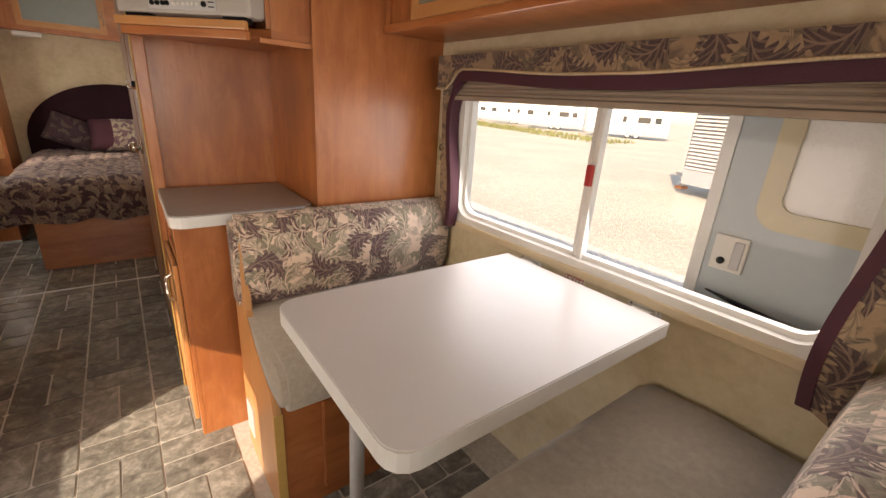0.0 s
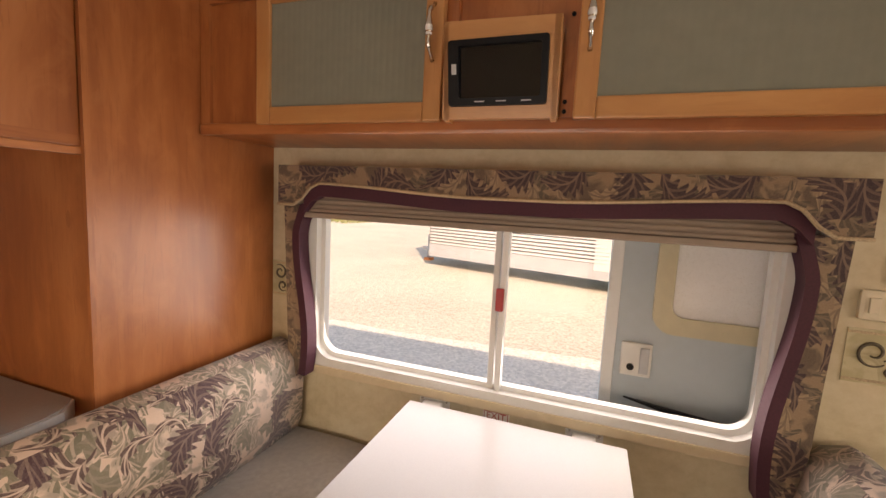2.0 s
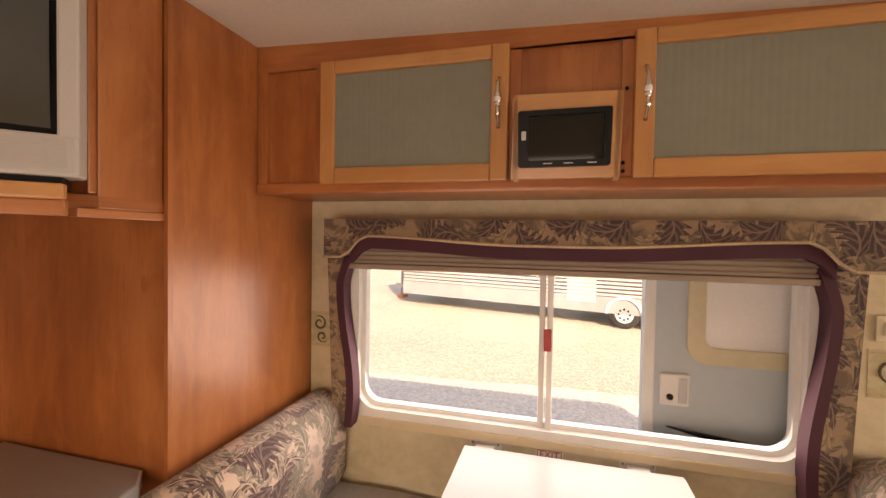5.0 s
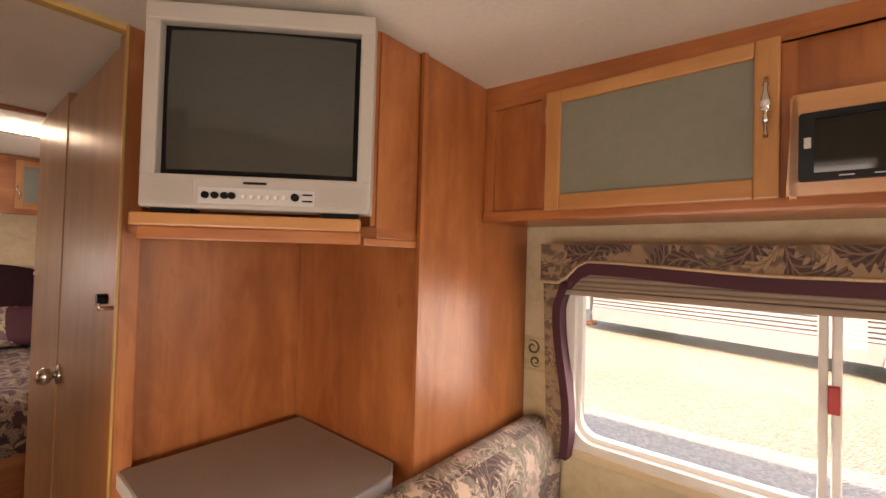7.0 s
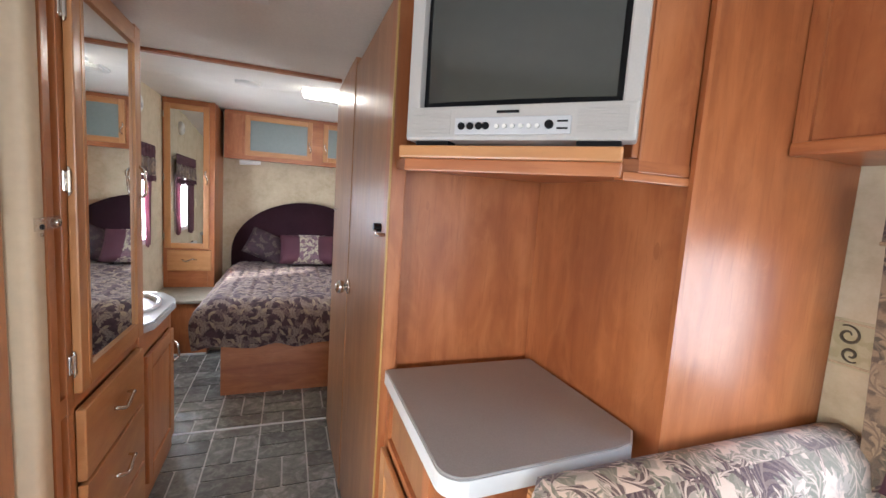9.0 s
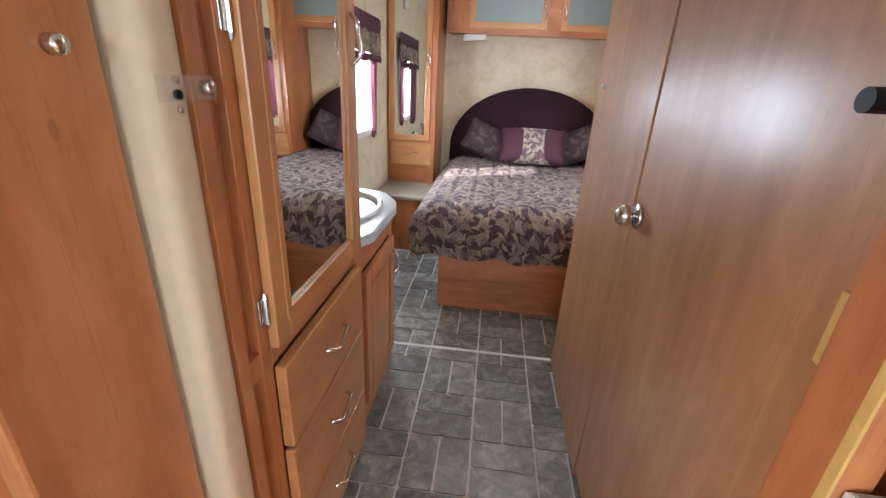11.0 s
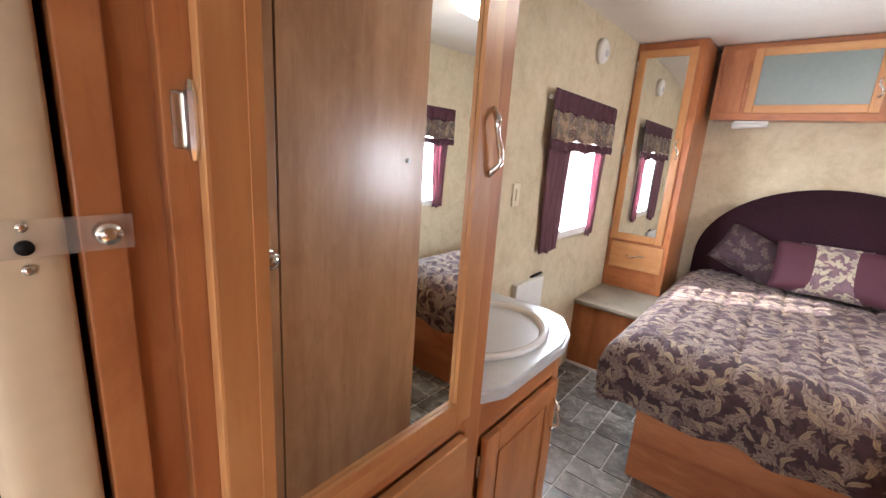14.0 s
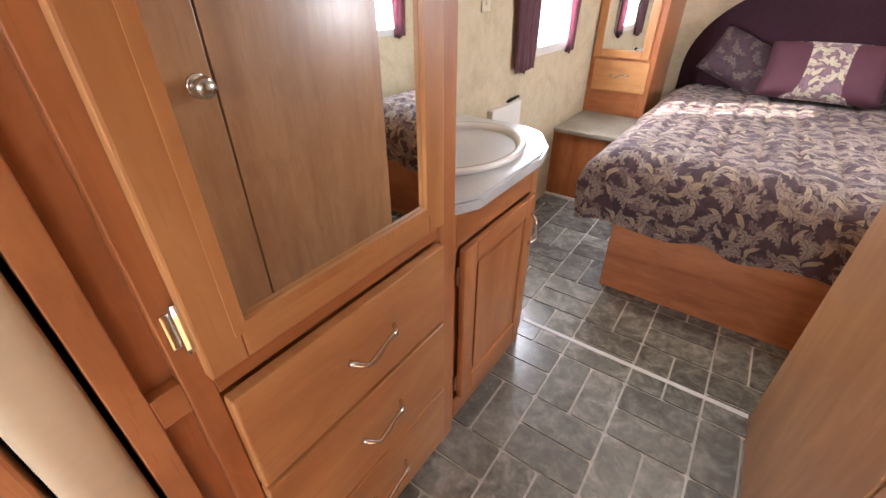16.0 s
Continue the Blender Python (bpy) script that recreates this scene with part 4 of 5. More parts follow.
def tvslab(s0, s1, d0, d1, z0, z1, mat, name, bevel=0.0, label=""):
    return part(name, diag(s0, s1, d0, d1, z0, z1, bevel), mat, tv, label)


S0, S1, W0, W1 = 0.0, 0.417, 1.527, 1.806
tvslab(S0, S1, 0.0, 0.05, T0, W0 - 0.002, tv_plastic, "lower_bezel", 0.006)
tvslab(S0, S1, 0.0, 0.05, W1, T1, tv_plastic, "upper_bezel", 0.006)
tvslab(S0, S0 + 0.027, 0.001, 0.05, W0 - 0.006, W1 + 0.006, tv_plastic, "side_bezel", 0.004)
tvslab(S1 - 0.027, S1, 0.001, 0.05, W0 - 0.006, W1 + 0.006, tv_plastic, "side_bezel", 0.004)
tvslab(S0 + 0.01, S1 - 0.01, 0.05, 0.13, T0 + 0.005, T1 - 0.005, tv_plastic, "shell", 0.02)
tvslab(S0 + 0.10, S1 - 0.10, 0.13, 0.20, T0 + 0.03, T1 - 0.05, tv_plastic, "tube_housing", 0.02)
tvslab(S0 + 0.022, S1 - 0.022, 0.020, 0.045, W0 - 0.008, W1 + 0.008, black_plastic, "screen_surround")


def bulged():
    bm = bmesh.new()
    n, m = 16, 12
    g = {}
    for i in range(n + 1):
        for j in range(m + 1):
            u, v = 2 * i / n - 1, 2 * j / m - 1
            s = 0.2085 + u * 0.171
            z = 1.6665 + v * 0.131
            d = 0.006 + 0.013 * (u * u * 0.6 + v * v * 0.4)
            p = Vector((0.372, 2.169, 0)) + d45 * s - n45 * d
            g[i, j] = bm.verts.new((p.x, p.y, z))
    for i in range(n):
        for j in range(m):
            bm.faces.new((g[i, j], g[i + 1, j], g[i + 1, j + 1], g[i, j + 1]))
    return bm


part("screen", bulged(), tv_glass, tv, "dark bulged glass screen", True)
tvslab(0.105, 0.315, -0.003, 0.002, 1.472, 1.503, silver, "control_panel", 0.002)


def dial(s, z, r, mat, name):
    p = Vector((0.372, 2.169, z)) + d45 * s + n45 * 0.003
    return part(name, disc(p, r, 0.005, n45, 14), mat, tv)


for s in (0.119, 0.136, 0.153, 0.166):
    dial(s, 1.487, 0.0065, black_plastic, "socket")
for k in range(6):
    dial(0.187 + 0.0145 * k, 1.486, 0.0040, white_plastic, "button")
dial(0.279, 1.488, 0.0075, black_plastic, "sensor")
tvslab(0.185, 0.225, -0.004, 0.002, 1.5095, 1.5135, black_plastic, "maker_mark")
tvslab(0.292, 0.310, -0.0042, -0.001, 1.492, 1.495, black_plastic, "marking")
tvslab(0.292, 0.310, -0.0042, -0.001, 1.480, 1.483, black_plastic, "marking")
for k in range(9):
    tvslab(0.015, 0.095, -0.0015, 0.002, 1.474 + 0.005 * k, 1.4762 + 0.005 * k, tv_plastic, "grille_rib")
    tvslab(0.325, 0.402, -0.0015, 0.002, 1.474 + 0.005 * k, 1.4762 + 0.005 * k, tv_plastic, "grille_rib")
for s in (0.02, 0.325):
    tvslab(s, s + 0.07, 0.006, 0.04, 1.447, T0, black_plastic, "foot")

dl = thing("dome_light", "round white ceiling dome light over the dinette", "ceiling light")
zc = ceil(1.53)
part("base", tube([(0.765, 1.485, zc + 0.004), (0.765, 1.485, zc - 0.012)], 0.08, 32), white_plastic, dl)
part("dome", tube([(0.765, 1.485, zc - 0.012), (0.765, 1.485, zc - 0.03), (0.765, 1.485, zc - 0.042), (0.765, 1.485, zc - 0.046)], [0.07, 0.063, 0.04, 0.012], 32), white_plastic, dl, "frosted white dome", True)

# ---------- dinette overhead cabinets ----------
ov = thing("overhead_cabinet", "cherry overhead cabinet with frosted glass doors above the window", "cabinet")
OX, OB = 1.118, 1.486
OTOP = ceil(1.0) + 0.01
part("body", B(OX + 0.018, XR - 0.002, -0.20, 1.924, OB + 0.02, ceil(-0.2) - 0.005), wood_h, ov)
part("bottom_rail", B(OX - 0.006, OX + 0.018, -0.20, 1.924, OB, OB + 0.028, 0.006), wood_h, ov)
part("underside", B(OX + 0.018, XR - 0.002, -0.20, 1.924, OB + 0.004, OB + 0.02), wood_h, ov)


def top_rail():
    bm = bmesh.new()
    box(bm, OX, OX + 0.018, -0.20, 1.924, 1.795, 1.88)
    for v in bm.verts:
        if v.co.z > 1.85:
            v.co.z = ceil(v.co.y) + 0.004
    return bm


part("top_rail", top_rail(), wood_h, ov)
for a, b in ((1.895, 1.924), (1.715, 1.755), (1.255, 1.30), (1.02, 1.052), (0.47, 0.55), (0.05, 0.11)):
    part("stile", B(OX + 0.0005, OX + 0.018, a, b, OB + 0.028, 1.795), wood_v, ov)
for a, b in ((1.755, 1.895), (1.052, 1.255), (0.11, 0.47)):
    part("recessed_panel", B(OX + 0.010, OX + 0.017, a, b, OB + 0.028, 1.795), wood_v, ov)


def ribbed(y0, y1, z0, z1, x, pitch=0.0145):
    bm = bmesh.new()
    n = int((y1 - y0) / pitch)
    pts = []
    for k in range(n * 6 + 1):
        y = y0 + (y1 - y0) * k / (n * 6)
        pts.append((x - 0.0003 * abs(math.sin(math.pi * k / 6)), y))
    lo = [bm.verts.new((a, b, z0)) for a, b in pts]
    hi = [bm.verts.new((a, b, z1)) for a, b in pts]
    for i in range(len(pts) - 1):
        bm.faces.new((lo[i], hi[i], hi[i + 1], lo[i + 1]))
    return bm


for y0, y1, left in ((1.279, 1.732, True), (0.542, 1.030, False)):
    gd = framed_x(ov, "door", OX - 0.020, 0.020, y0, y1, 1.507, 1.800, 0.038, frost_glass, maple_v, maple_h, top_w=0.032)
    part("glass", ribbed(y0 + 0.038, y1 - 0.038, 1.549, 1.772, OX - 0.012), frost_glass, gd, "ribbed grey-green frosted glass", True)
    yh = y0 + 0.02 if left else y1 - 0.02
    hp = part("handle", tube([(OX - 0.020 - 0.024 * min(1, 5 * min(k / 14, 1 - k / 14)), yh, 1.62 + 0.105 * k / 14) for k in range(15)],
              [0.0045 if k in (0, 14) else (0.0068 if 5 < k < 9 else (0.0052 if k % 3 == 0 else 0.0032)) for k in range(15)], 10), chrome, gd, "turned antique pull with white centre", True)
    part("grip", tube([(OX - 0.044, yh, 1.66), (OX - 0.044, yh, 1.672), (OX - 0.044, yh, 1.685)], [0.0055, 0.0078, 0.0055], 10), porcelain, hp, smooth=True)
    for z in (1.56, 1.75):
        part("hinge", B(OX - 0.004, OX + 0.002, (y1 + 0.001) if left else (y0 - 0.009), (y1 + 0.009) if left else (y0 - 0.001), z - 0.02, z + 0.02, 0.001), chrome, ov)


def lean(top):
    """Leans a thing's meshes out of the cabinet face towards the top, as the wedge behind the stereo does."""
    for ob in top.children_recursive:
        if ob.name.startswith("screw"):
            continue
        for v in ob.data.vertices:
            z = 1.508 + (v.co.z - 1.513) * 0.86
            v.co.x -= 0.008 + 0.030 * (z - 1.508) / 0.16
            v.co.z = z
        ob.data.update()


rf = thing("radio_panel", "pale maple mounting board for the car stereo", "panel")
part("board", ring_prism([(1.055, 1.513), (1.270, 1.513), (1.262, 1.705), (1.055, 1.700)], [(1.078, 1.542), (1.250, 1.542), (1.250, 1.662), (1.078, 1.662)], OX - 0.020, OX), maple_h, rf)
for y, z in ((1.262, 1.523), (1.262, 1.538), (1.046, 1.523), (1.046, 1.540), (1.042, 1.69)):
    part("screw", disc((OX - 0.001 if y < 1.05 else OX - 0.020, y, z), 0.004, 0.003, (-1, 0, 0), 10), black_plastic, rf)
rad = thing("car_stereo", "black double-height car stereo with glossy screen", "stereo")
part("case", B(OX - 0.016, OX + 0.009, 1.080, 1.248, 1.544, 1.660, 0.003), black_plastic, rad)
part("bezel", ring_prism(rounded(1.074, 1.254, 1.538, 1.666, 0.006), rounded(1.086, 1.234, 1.553, 1.654, 0.003), OX - 0.028, OX - 0.012), black_plastic, rad)
part("screen", B(OX - 0.019, OX - 0.0165, 1.084, 1.236, 1.551, 1.656), radio_screen, rad, "glossy dark touch screen")
part("button", B(OX - 0.030, OX - 0.027, 1.238, 1.247, 1.60, 1.62, 0.001), silver, rad)
for y in (1.10, 1.145, 1.185):
    part("marking", B(OX - 0.0285, OX - 0.0278, y, y + 0.018, 1.5445, 1.5465), silver, rad)

for y in (1.057, 1.255):
    part("wedge", prism([(OX - 0.001, 1.508), (OX - 0.020, 1.508), (OX - 0.020, 1.700), (OX - 0.001, 1.700)], y, y + 0.010, "y"), maple_v, rf, "tapered maple cheek")
lean(rf)
lean(rad)
for ob in rf.children:
    if ob.name.startswith("wedge"):
        for v in ob.data.vertices:
            if v.co.x > OX - 0.065 and v.co.x > OX - 0.02 - 0.030 * (v.co.z - 1.508) / 0.16:
                v.co.x = OX - 0.001

# ---------- dinette window ----------
y0, y1, z0, z1 = WIN
win = structure("window_dinette", ring_prism(rounded(y0 - 0.028, y1 + 0.022, z0 - 0.028, z1 + 0.03, 0.075, 7), rounded(y0 + 0.02, y1 - 0.02, z0 + 0.02, z1 - 0.02, 0.06, 7), XR - 0.010, XR + 0.055), aluminium, "wide sliding window with rounded white frame", "window")
part("inner_frame", ring_prism(rounded(y0 + 0.016, y1 - 0.016, z0 + 0.016, z1 - 0.016, 0.06, 7), rounded(y0 + 0.034, y1 - 0.034, z0 + 0.034, z1 - 0.034, 0.05, 7), XR + 0.014, XR + 0.04), aluminium, win)
part("mullion", B(XR + 0.002, XR + 0.030, 1.176, 1.192, z0 + 0.005, z1, 0.003), aluminium, win)
part("mullion", B(XR + 0.012, XR + 0.036, 1.198, 1.214, z0 + 0.005, z1, 0.003), aluminium, win)
part("latch", B(XR - 0.010, XR + 0.004, 1.180, 1.200, 1.075, 1.135, 0.003), red_plastic, win, "red emergency latch")
for a, b, x in ((y0 + 0.02, 1.186, 0.018), (1.196, y1 - 0.02, 0.026)):
    pn = part("pane", B(XR + x, XR + x + 0.003, a, b, z0 + 0.02, z1 - 0.01), clear_pane, win)
    pn.visible_shadow = False
part("sill", B(XR - 0.016, XR - 0.009, y0 + 0.02, y1 - 0.02, z0 - 0.030, z0 - 0.004, 0.003), cream_vinyl, win)

sb = thing("pleated_blind", "raised beige pleated blind at the dinette window", "blind")
part("headrail", B(1.325, 1.365, 0.60, 1.775, 1.385, 1.412, 0.003), blind_cloth, sb)
part("gathered_cloth", B(1.332, 1.360, 0.60, 1.775, 1.303, 1.385), blind_cloth, sb)
for k in range(6):
    part("pleat", B(1.325, 1.364, 0.598, 1.777, 1.304 + 0.0135 * k, 1.3135 + 0.0135 * k, 0.004), blind_cloth, sb)
part("bottom_rail", B(1.322, 1.366, 0.596, 1.779, 1.286, 1.302, 0.004), blind_cloth, sb)

vl = thing("window_valance", "padded floral window valance with plum trim and cord", "valance")


def valance_pts(n=48):
    """Lower line of the board, from the south end to the north: shoulders at both ends, a shallow rise between."""
    pts = []
    for k in range(n + 1):
        y = 0.50 + (1.832 - 0.50) * k / n
        e = min(y - 0.50, 1.832 - y)
        if e < 0.055:
            z = 1.322
        elif e < 0.135:
            t = (e - 0.055) / 0.08
            z = 1.322 + 0.062 * (t * t * (3 - 2 * t))
        else:
            t = min(1, (e - 0.135) / 0.45)
            z = 1.384 - 0.020 * (t * t * (3 - 2 * t))
        pts.append((y, z))
    return pts


low = valance_pts()
VX = 1.288
part("board", prism(low + [(1.832, 1.432), (0.50, 1.432)], VX, VX + 0.03, "x"), VALANCE, vl, "brown floral padded board")
part("return", B(VX + 0.03, XR, 1.812, 1.832, 1.325, 1.432), VALANCE, vl)
part("return", B(VX + 0.03, XR, 0.50, 0.52, 1.325, 1.432), VALANCE, vl)
part("top_board", B(VX + 0.03, XR, 0.521, 1.811, 1.418, 1.430), wood_h, vl)
part("cord", tube([(VX - 0.003, y, z) for y, z in low], 0.0042, 6), cord, vl, "twisted tan cord", True)
trim_low = [(y, z - 0.036) for y, z in low if 0.56 < y < 1.77]
trim_top = [(y, z) for y, z in low if 0.56 < y < 1.77]
part("trim_band", prism(trim_low + trim_top[::-1], VX + 0.006, VX + 0.028, "x"), plum_trim, vl, "plum band")


def wavy_leg(ya, yb, inner, zb, zt):
    """Side leg of the valance: straight outer edge, wavy inner edge bound in plum."""
    n = 24
    edge = []
    for k in range(n + 1):
        t = k / n
        z = zb + (zt - zb) * t
        wob = 0.018 * math.sin(t * math.pi * 1.6 + 0.6) + 0.02 * max(0, t - 0.85) / 0.15
        edge.append((inner + wob * (1 if ya < 1.0 else -1), z))
    return edge


for name_y, inn, sgn, zb in ((1.838, 1.788, -1, 0.79), (0.510, 0.572, 1, 0.735)):
    edge = wavy_leg(name_y, inn, inn, zb + 0.02, 1.325)
    outer = [(name_y, 1.325), (name_y + sgn * 0.012, 1.05), (name_y + sgn * 0.022, zb + 0.03), (name_y + sgn * 0.04, zb + 0.004)]
    part("side_leg", prism(edge + outer if sgn < 0 else edge + outer, VX + 0.032, VX + 0.070, "x"), VALANCE, vl, "brown floral side leg")
    band = [(y + sgn * 0.024, z) for y, z in edge]
    part("trim_band", prism(edge + band[::-1], VX + 0.029, VX + 0.073, "x"), plum_trim, vl, "plum band")
thing("pull_cord", "thin white blind cord hanging below the valance", "cord", tube([(1.35, 0.515, 0.78), (1.352, 0.52, 0.70), (1.345, 0.505, 0.66), (1.34, 0.48, 0.655), (1.345, 0.47, 0.68)], 0.0022, 6), white_plastic, smooth=True)
thing("pull_cord", "thin white blind cord hanging below the valance", "cord", tube([(1.35, 1.80, 0.80), (1.352, 1.795, 0.74), (1.35, 1.80, 0.70)], 0.0022, 6), white_plastic, smooth=True)

# exit plate, table hinges, switches, border
ex = thing("exit_sign", "small EXIT label below the window", "sign")
part("plate", B(XR - 0.003, XR, 1.143, 1.215, 0.772, 0.803, 0.001), white_plastic, ex)
font = bpy.data.curves.new("exit_text", "FONT")
font.body, font.size, font.extrude, font.align_x, font.align_y = "EXIT", 0.026, 0.0004, "CENTER", "CENTER"
tmp = bpy.data.objects.new("exit_text", font)
scene.collection.objects.link(tmp)
bpy.context.view_layer.update()
me = bpy.data.meshes.new_from_object(tmp.evaluated_get(bpy.context.evaluated_depsgraph_get()))
bpy.data.objects.remove(tmp)
me.materials.clear()
me.materials.append(exit_red)
txt = new("lettering", me)
txt.parent = ex
txt.matrix_basis = Matrix.Translation((XR - 0.0038, 1.179, 0.7875)) @ pose(0, 0, 0, 90, 0, -90)
part("border", ring_prism([(1.146, 0.775), (1.212, 0.775), (1.212, 0.800), (1.146, 0.800)], [(1.148, 0.777), (1.210, 0.777), (1.210, 0.798), (1.148, 0.798)], XR - 0.0038, XR - 0.0028), exit_red, ex)

for y in (1.355, 0.955):
    br = thing("table_bracket", "white metal bracket holding the table to the wall", "bracket", group="table brackets")
    part("plate", B(XR - 0.004, XR, y - 0.045, y + 0.045, 0.772, 0.806, 0.002), aluminium, br)
    part("clip", B(1.306, XR - 0.004, y - 0.028, y + 0.028, 0.778, 0.796, 0.006), aluminium, br)
    for dy in (-0.036, 0.036):
        part("screw", disc((XR - 0.004, y + dy, 0.796), 0.004, 0.003, (-1, 0, 0), 8), chrome, br)

sw = thing("light_switch", "ivory rocker light switch beside the entry", "switch")
part("plate", B(XR - 0.006, XR, 0.378, 0.428, 1.236, 1.296, 0.004), ivory, sw)
part("rocker", B(XR - 0.012, XR - 0.006, 0.390, 0.416, 1.25, 1.283, 0.003), ivory, sw)
ol = thing("wall_outlet", "ivory triple wall switch plate", "outlet")
part("plate", B(XR - 0.008, XR, 0.360, 0.466, 1.160, 1.222, 0.008), ivory, ol)
for y in (0.383, 0.413, 0.443):
    part("rocker", B(XR - 0.012, XR - 0.008, y - 0.009, y + 0.009, 1.175, 1.207, 0.002), ivory, ol)
for a, b in ((0.296, 0.475), (1.845, 1.925)):
    structure("border_strip", B(XR - 0.002, XR, a, b, 1.030, 1.142), BORDER, "cream wallpaper border with brown scrolls", "wallpaper border")
    for z in (1.034, 1.132):
        structure("border_line", B(XR - 0.0035, XR - 0.002, a, b, z, z + 0.005), cord, "tan line on the border", "wallpaper border")


def scroll(cy, cz, r, turns, start):
    pts = []
    for k in range(34):
        t = k / 33
        a = start + turns * 2 * math.pi * t
        rr = r * (1 - 0.75 * t)
        pts.append((XR - 0.003, cy + rr * math.cos(a), cz + rr * math.sin(a)))
    return tube(pts, [0.0014 + 0.0022 * math.sin(math.pi * k / 33) for k in range(34)], 5)


ink = plain("scroll_ink", (0.10, 0.08, 0.05), 0.7, relief=0.0)
sc = structure("border_scrolls", join(scroll(0.325, 1.065, 0.026, 1.4, 2.2), scroll(0.352, 1.11, 0.020, 1.2, 0.3), scroll(0.43, 1.095, 0.030, 1.2, 4.0), scroll(0.40, 1.062, 0.022, 0.9, 1.0), scroll(0.312, 1.118, 0.012, 1.0, 2.0),
                  scroll(1.895, 1.105, 0.024, 1.3, 1.0), scroll(1.885, 1.062, 0.018, 1.2, 4.0)), ink, "dark scroll ornament on the border", "wallpaper border", True)

# ---------- table and benches ----------
tb = thing("dinette_table", "white laminate dinette table with rounded corners and one leg", "table")
tout = [(1.308, 0.862), (1.308, 1.404)] + [(0.60 + 0.045 * math.cos(radians(a)), 1.359 + 0.045 * math.sin(radians(a))) for a in (90, 112, 135, 158, 180)] + [(0.60 + 0.045 * math.cos(radians(a)), 0.907 + 0.045 * math.sin(radians(a))) for a in (180, 202, 225, 248, 270)]
part("tabletop", prism(tout, 0.776, 0.812), edge_white, tb, "white edge banding")
tin = [(0.96 + (x - 0.96) * 0.994, 1.133 + (y - 1.133) * 0.991) for x, y in tout]
part("top_sheet", prism(tin, 0.812, 0.8145), laminate, tb, "satin off-white laminate")
part("leg", tube([(0.64, 1.15, 0.776), (0.615, 1.10, 0.0)], 0.016, 12), skirt_grey, tb, "folding steel leg", True)
part("leg_plate", B(0.60, 0.70, 1.09, 1.20, 0.768, 0.776), skirt_grey, tb)
part("wall_cleat", B(1.335, 1.374, 0.90, 1.37, 0.745, 0.775), edge_white, tb)


def profile(pts, x0, x1, bevel):
    return prism(pts, x0, x1, "x", bevel)


def bench(yb, s, name_label):
    """A dinette bench whose back stands at y = yb; s points from the back towards the table."""
    b = thing("dinette_bench", name_label, "bench", group="dinette benches")

    def q(pts):
        return [(yb + s * d, z) for d, z in pts]
    part("base", profile(q([(0.02, 0), (0.40, 0), (0.40, 0.46), (0.02, 0.46)]), 0.585, XR - 0.003, 0.003), wood_h, b)
    part("end_panel", profile(q([(0.0, 0), (0.405, 0), (0.405, 0.40), (0.38, 0.47), (0.24, 0.54), (0.15, 0.62), (0.12, 0.80), (0.105, 0.858), (0.0, 0.858)]), 0.560, 0.582, 0.004), maple_v, b, "shaped maple end panel")
    part("edge_strip", profile(q([(0.402, 0.01), (0.4065, 0.01), (0.4065, 0.40), (0.402, 0.40)]), 0.558, 0.584, 0.001), brass_edge, b)
    part("bench_door", profile(q([(0.40, 0.06), (0.414, 0.06), (0.414, 0.40), (0.40, 0.40)]), 0.70, 1.25, 0.003), wood_h, b)
    back = q([(0.01, 0.60), (0.11, 0.60), (0.135, 0.66), (0.14, 0.78), (0.125, 0.86), (0.095, 0.893), (0.05, 0.905), (0.015, 0.89), (0.005, 0.84)])
    part("back_cushion", profile(back, 0.552, XR - 0.006, 0.018), SOFA, b, "floral back cushion", True)
    seat = q([(0.06, 0.462), (0.47, 0.462), (0.508, 0.485), (0.52, 0.53), (0.508, 0.585), (0.475, 0.612), (0.30, 0.622), (0.06, 0.618)])
    part("seat_cushion", profile(seat, 0.562, XR - 0.006, 0.016), seat_cloth, b, "taupe suede seat cushion", True)
    return b


bench(1.924, -1, "dinette bench with floral back and taupe seat")
bench(0.405, 1, "dinette bench with floral back and taupe seat")
thing("bench_vent", "small grey floor vent on the bench end", "vent", B(0.553, 0.560, 1.80, 1.88, 0.10, 0.22, 0.003), silver)

# ---------- entry door, folded back outside ----------
ed = thing("entry_door", "open pale grey entry door folded against the outer wall", "door")
part("door_leaf", B(1.50, 1.545, 0.30, 0.925, 0.0, 1.80, 0.006), door_skin, ed)
part("edge_trim", B(1.494, 1.50, 0.895, 0.925, 0.0, 1.80, 0.002), aluminium, ed)
part("window_frame", ring_prism(rounded(0.38, 0.815, 1.045, 1.60, 0.05), rounded(0.42, 0.772, 1.09, 1.56, 0.03), 1.485, 1.50), cream_plastic, ed, "yellowed cream window frame")
fp = part("window_pane", B(1.496, 1.4995, 0.415, 0.778, 1.085, 1.565), plain("door_pane", (0.86, 0.85, 0.84), 0.3, relief=0.1, scale=200, Emission_Strength=0.0), ed, "frosted door pane")
lt = part("latch", B(1.490, 1.50, 0.805, 0.880, 0.920, 1.010, 0.004), white_plastic, ed, "white paddle latch")
part("paddle", B(1.484, 1.49, 0.812, 0.834, 0.93, 1.00, 0.003), silver, lt)
part("lock", disc((1.49, 0.855, 0.945), 0.009, 0.006, (-1, 0, 0), 12), black_plastic, lt)
part("strut", prism([(0.865, 0.866), (0.60, 0.838), (0.60, 0.822), (0.74, 0.838)], 1.470, 1.482, "x"), black_plastic, ed, "dark door strut")

# ---------- outdoors ----------
GZ = -0.80
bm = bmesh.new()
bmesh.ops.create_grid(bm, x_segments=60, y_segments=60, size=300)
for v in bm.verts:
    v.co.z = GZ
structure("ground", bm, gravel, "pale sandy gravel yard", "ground")


